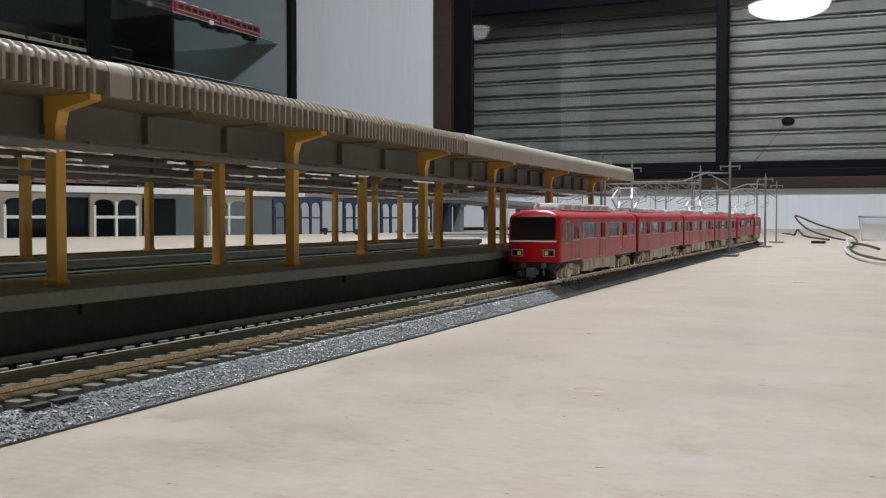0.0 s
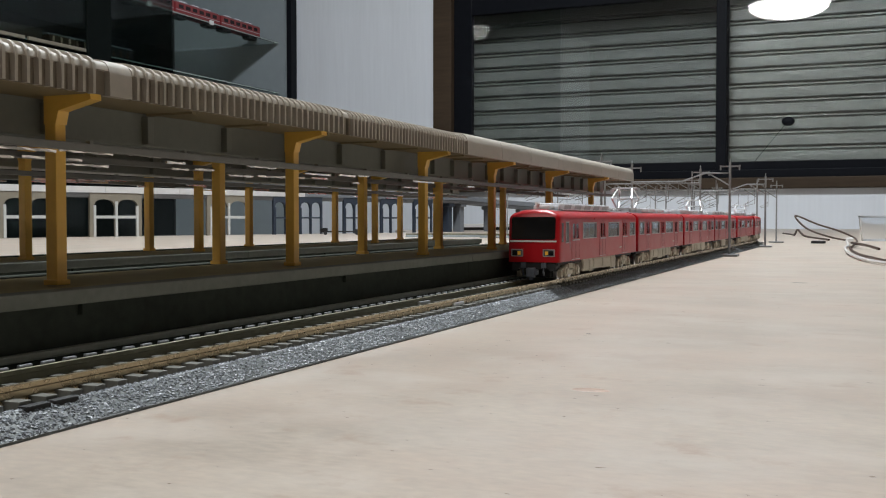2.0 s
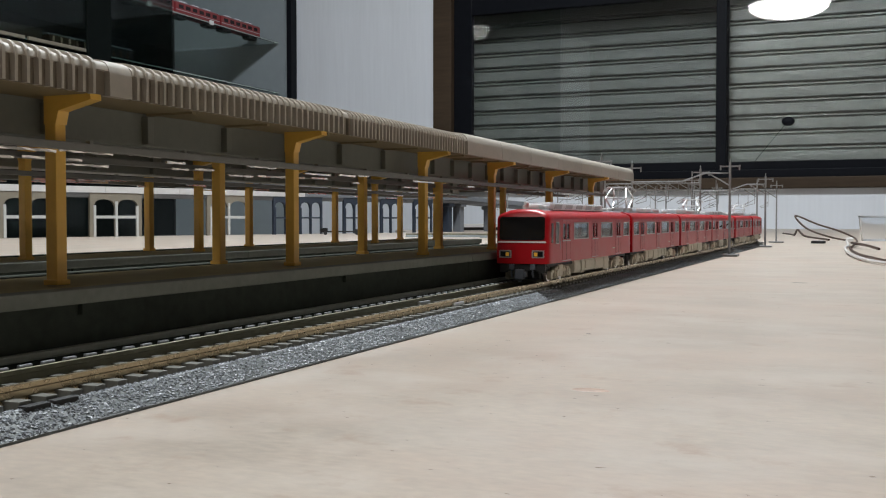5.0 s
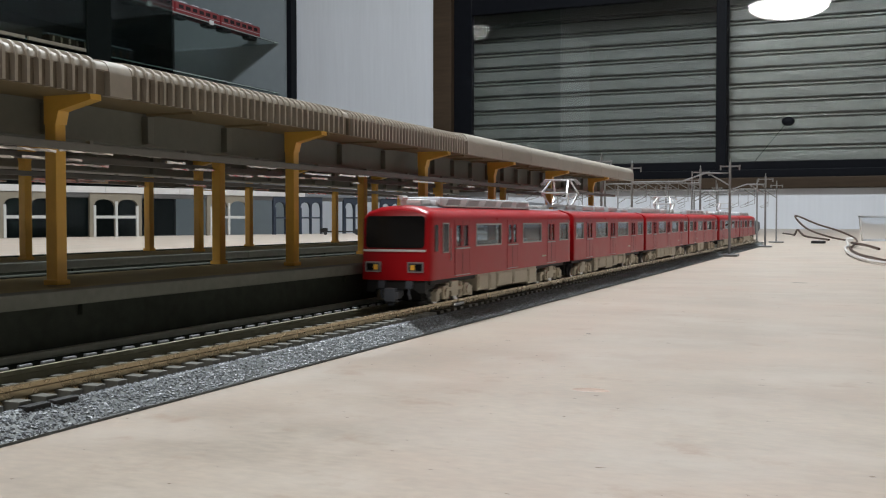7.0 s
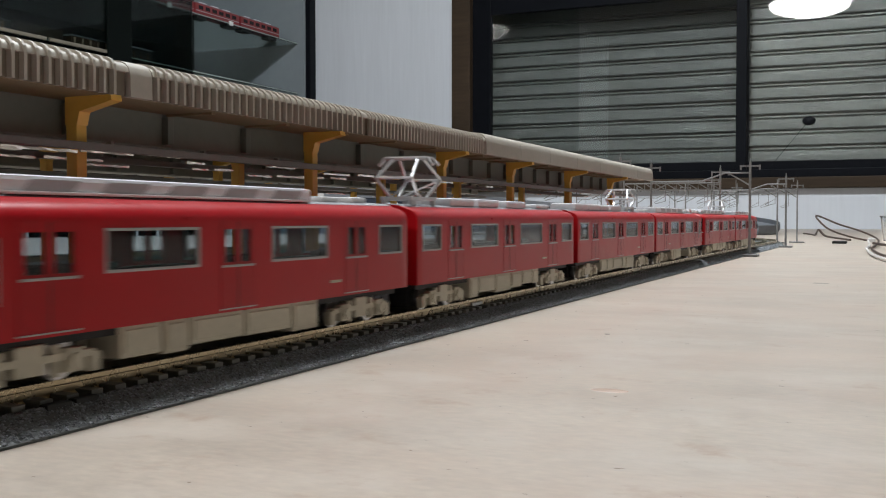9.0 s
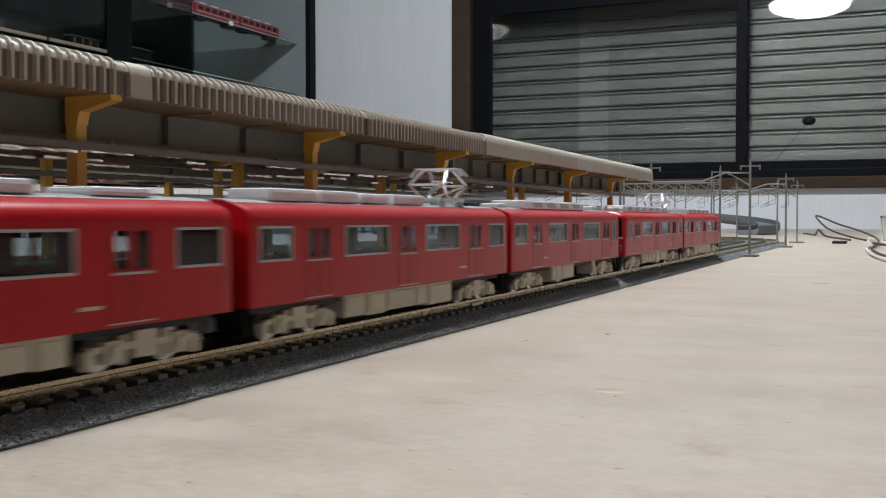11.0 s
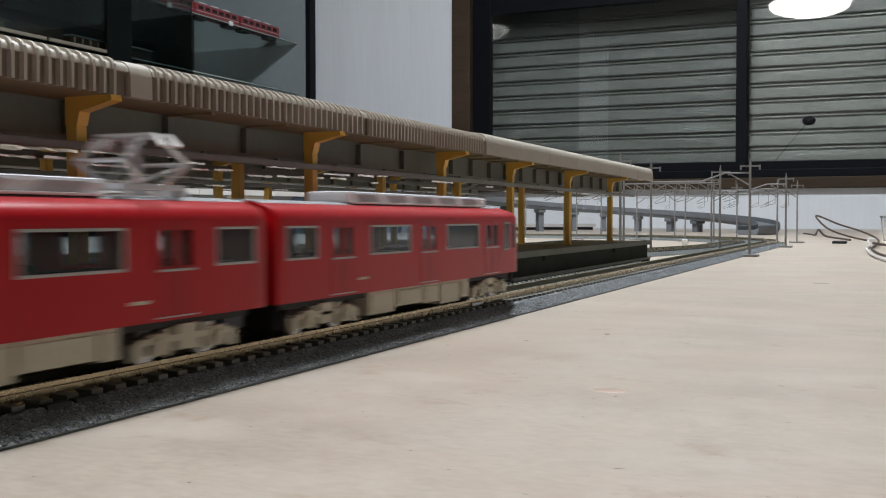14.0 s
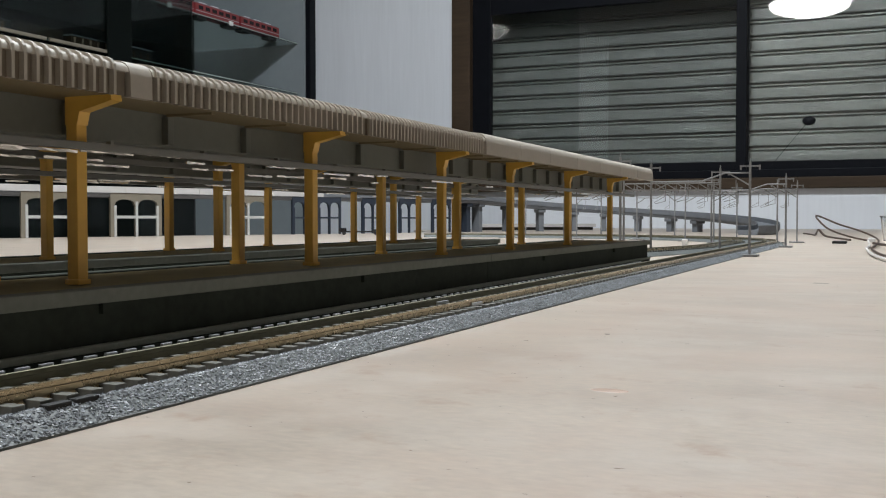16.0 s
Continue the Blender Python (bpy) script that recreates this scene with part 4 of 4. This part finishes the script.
AC_A = [(9, 15.2, 1.7), (16.4, 89, 2.4), (96, 103, 1.2), (108, 114, 1.3)]
AC_B = [(30, 46, 2.0), (48, 64, 2.0), (70, 86, 1.9), (96, 108, 1.3)]
CAB = "glossy red model train car with a black-windscreen cab"
MID = "glossy red model train car"
cars = [
    (red_car(True, None, AC_A, 1, CAB), 0),
    (red_car(False, 16, AC_B, 2, MID + " and a raised pantograph"), 0),
    (red_car(False, 96, [(14, 30, 2.3), (31, 46, 2.3), (47, 60, 2.1), (62, 78, 2.2)], 3, MID + " and a raised pantograph"), 0),
    (red_car(True, None, [(10, 17, 1.6), (35, 101, 2.4), (108, 114, 1.3)], 4, CAB), 1),
    (red_car(True, 100, [(9, 15.2, 1.7), (16.4, 89, 2.4)], 5, CAB + " and a pantograph"), 0),
    (red_car(True, None, [(9, 15.2, 1.7), (16.4, 89, 2.4)], 6, CAB), 1),
]


def shelf_train(x, y, z, n):
    for i in range(n):
        c = thing("shelf_train_car", "larger red model train car resting on a glass shelf", "train car", (x - i * 212, y, z), group="cars on the shelf")
        part("body", bx(0, 205, -17, 17, 9, 40, bevel=3), MAROON, c, "red car body")
        part("roof", bx(3, 202, -13, 13, 40.05, 43, bevel=1.2), ROOF_GREY, c, "grey roof")
        for k in range(3):
            part("roof_box", bx(30 + k * 55, 62 + k * 55, -8, 8, 43.02, 47, bevel=1), AC_GREY, c)
        for k in range(6):
            part("window", bx(14 + k * 31, 34 + k * 31, -17.6, -16.8, 24, 34), PANE, c, "dark window")
        part("stripe", bx(2, 203, -17.3, -16.9, 18, 20), TRIM, c, "pale waist stripe")
        for dx in (34, 171):
            part("bogie", bx(dx - 22, dx + 22, -13, 13, 0, 9.5, bevel=1), GAP, c, "dark bogie")


shelf_train(2475, 1775, 587.1, 5)


def old_wagon(x, y, z, n, m, label):
    """A short dim wagon behind the smoked glass: frame, body with a roof, side ribs and wheels."""
    b = thing("shelf_wagon", label, "model wagon", (x, y, z), group="wagons on the lower shelf")
    part("underframe", bx(2, 148, -11, 11, 7, 12, bevel=0.8), GAP, b, "black underframe")
    part("body", bx(6, 144, -13, 13, 12.05, 33 + 5 * (n % 2), bevel=1.5), m, b)
    part("roof", bx(4, 146, -12, 12, 33.1 + 5 * (n % 2), 37 + 5 * (n % 2), bevel=1.5), ROOF_GREY if n % 3 else CARTON, b)
    for k in range(5):
        part("side_rib", bx(14 + 26 * k, 20 + 26 * k, -13.8, -12.9, 13, 31), WOOD if n % 2 else KNOT, b, "paler side rib")
    for wx in (26, 46, 104, 124):
        part("wheel", tube(bmesh.new(), [(wx, -9, 6), (wx, 9, 6)], 5.9, 12), GAP, b)


for k in range(6):
    old_wagon(1180 + k * 158, 1790 + (k % 2) * 4, 429.1, k, (CARTON, WOOD, GAP)[k % 3], "dim old model wagon on the lower glass shelf")


# ---- small things ----
def wires():
    w = thing("wire_bundle", "loose brown and white connection wires on the board", "wire")

    def curve_pts(ps, n=7):
        ps = [Vector(p) for p in ps]
        out = []
        for i in range(len(ps) - 1):
            p0, p1, p2, p3 = ps[max(i - 1, 0)], ps[i], ps[i + 1], ps[min(i + 2, len(ps) - 1)]
            for k in range(n):
                t = k / n
                out.append(0.5 * ((2 * p1) + (p2 - p0) * t + (2 * p0 - 5 * p1 + 4 * p2 - p3) * t * t + (3 * p1 - p0 - 3 * p2 + p3) * t ** 3))
        return out + [ps[-1]]
    part("wire", tube(bmesh.new(), curve_pts([(1079, 16, 4.5), (1104, 35, 8), (1148, 59, 16), (1175, 72.5, 30), (1152, 48, 20.5), (1119, 25, 13.5), (1082, 9, 6), (1000, 10, 2), (907, 12, 1.6), (757, 4, 1.4), (640, -12, 1.4)]), 1.0), WIRE_BR, w, "brown wire loop")
    part("wire", tube(bmesh.new(), curve_pts([(1079, 18, 4.5), (1000, 15, 2), (907, 16, 1.8), (757, 10, 1.8), (652, -1, 1.6), (600, -14, 1.6)]), 1.0), WIRE_WH, w, "white wire")
    part("wire", tube(bmesh.new(), curve_pts([(1000, 12, 4), (920, 0, 4), (880, -10, 2)]), 1.2), WIRE_BR, w)
    part("wire", tube(bmesh.new(), curve_pts([(1850, 134, 1), (1742, 115, 1), (1640, 102, 2), (1589, 94.5, 10), (1540, 84, 3), (1480, 72, 1), (1290, 41, 1)]), 1.5), WIRE_BR, w)
    part("plug", bx(1074, 1086, 11, 18, 3.2, 7.4, bevel=1), WHITE, w, "white connector")
    part("clip", bx(1136, 1166, 40, 54, 0.05, 2.6, bevel=.6), GAP, w, "dark flat clip")
    return w


wires()


def cup():
    c = thing("plastic_cup", "clear plastic container on the board", "container", (1300, -14, 0))
    bm = bmesh.new()
    n = 24
    prof = [(19, 0.1), (21, 16), (22, 28), (23, 28), (23.3, 30), (21, 30), (20, 16), (17.5, 1.5)]
    rings = [[bm.verts.new((r * math.cos(2 * math.pi * k / n), r * math.sin(2 * math.pi * k / n), z)) for k in range(n)] for r, z in prof]
    for a, b in zip(rings, rings[1:]):
        for k in range(n):
            bm.faces.new((a[k], a[(k + 1) % n], b[(k + 1) % n], b[k]))
    bm.faces.new(rings[0])
    bm.faces.new(rings[-1])
    part("shell", bm, CLEAR, c, smooth=True).visible_shadow = False


cup()


def hook():
    h = thing("window_rod", "thin rod with a dark round knob at the window", "rod")
    part("rod", tube(bmesh.new(), [(XW - 30, 284, 167), (XW - 30, 197, 275)], 1.0), ALU, h)
    bm = bmesh.new()
    bmesh.ops.create_uvsphere(bm, u_segments=16, v_segments=10, radius=15, matrix=Matrix.Translation((XW - 30, 191, 282)) @ Matrix.Diagonal((.6, 1.1, .8, 1)))
    part("knob", bm, ALU, h, "dark round knob", smooth=True)


hook()


def marks():
    for x, y, a, b, m, what in ((434, 24.7, 1.1, 3.2, TIE, "small dark chip lying on the plywood"), (149, 38.5, 1.6, 3.0, KNOT, "reddish brown knot in the plywood"),
                                (222, 58, 0.5, 0.6, TIE, "tiny dark speck on the plywood")):
        bm = bmesh.new()
        bmesh.ops.create_cone(bm, cap_ends=True, segments=14, radius1=1, radius2=0.9, depth=0.06, matrix=Matrix.Translation((0, 0, 0.04)) @ Matrix.Diagonal((a, b, 1, 1)))
        solid("wood_chip", bm, m, what, "chip", at=(x, y, 0))
    for x in (91.6, 96.4):
        solid("joint_slot", bx(x, x + 4.1, 93.9, 95.4, 2.2, 3.3, bevel=0.2), GAP, "small black feeder slot in the ballast shoulder", "slot")
    t = thing("model_vehicle", "small dark model vehicle standing on the board", "model car", (1457, 800, 0), -63)
    part("body", bx(-30, 30, -6, 6, 4.2, 6.4, bevel=0.6), GAP, t, "low black frame")
    part("cabin", bx(-34, -22, -7, 7, 4.0, 11.5, bevel=2.0), BLACK, t)
    part("tail_box", bx(22, 33, -7, 7, 4.0, 9.5, bevel=1.5), GAP, t)
    for x in (-26, 26):
        for y in (-6, 6):
            part("wheel", tube(bmesh.new(), [(x, y - 1.5, 3), (x, y + 1.5, 3)], 3, 12), GAP, t)
    b = thing("track_bundle", "grey spare viaduct girder lying along the wall", "viaduct girder", (2147, 866, 0), -43.6)
    part("girder", bx(0, 305, -14, 14, 7, 15, bevel=1), VIA_SIDE, b, "pale girder")
    part("support", bx(4, 300, -9, 9, 0.02, 7), GAP, b, "dark support")
    m = thing("turnout_motor", "small pale box beside the track", "switch box", (982, 180, 0))
    part("case", bx(-3, 3, -2.5, 2.5, 0.02, 6.5, bevel=0.5), WHITE, m)


marks()


# ---- what moves ----
RUN = [(0.0, 322.5), (4.2, 322.5), (4.6, 319.5), (5.0, 310.5), (5.5, 293.0), (6.0, 269.5), (6.3, 254.2), (6.5, 243.0), (7.0, 214.8),
       (7.5, 183.5), (8.0, 148.7), (8.5, 111.2), (9.0, 72.0), (9.2, 55.2), (9.7, 10.7), (10.25, -40.7), (10.8, -94.4), (11.3, -148.2),
       (11.5, -170.8), (12.0, -229.5), (12.5, -289.3), (13.0, -352.0), (13.5, -416.8), (14.0, -485.2), (14.5, -556.5),
       (15.0, -630.5), (15.5, -707.0), (16.0, -785.5)]


def car_pose(s, flipped):
    """Pose of a car whose near end is at run s on the near track."""
    xa, ya, _ = near_path(s + 18.5)
    xb, yb, _ = near_path(s + L - 18.5)
    a = math.atan2(yb - ya, xb - xa)
    x, y = xa - 18.5 * math.cos(a), ya - 18.5 * math.sin(a)
    if flipped:
        x, y, a = x + L * math.cos(a), y + L * math.sin(a), a + math.pi
    return pose(x * MM, y * MM, 0, 0, 0, math.degrees(a))


def motions():
    for i, (car, flipped) in enumerate(cars):
        walk(car, [(t, car_pose(s + PITCH * i + (5.5 if i > 3 else 0.0), flipped)) for t, s in RUN])


motions()
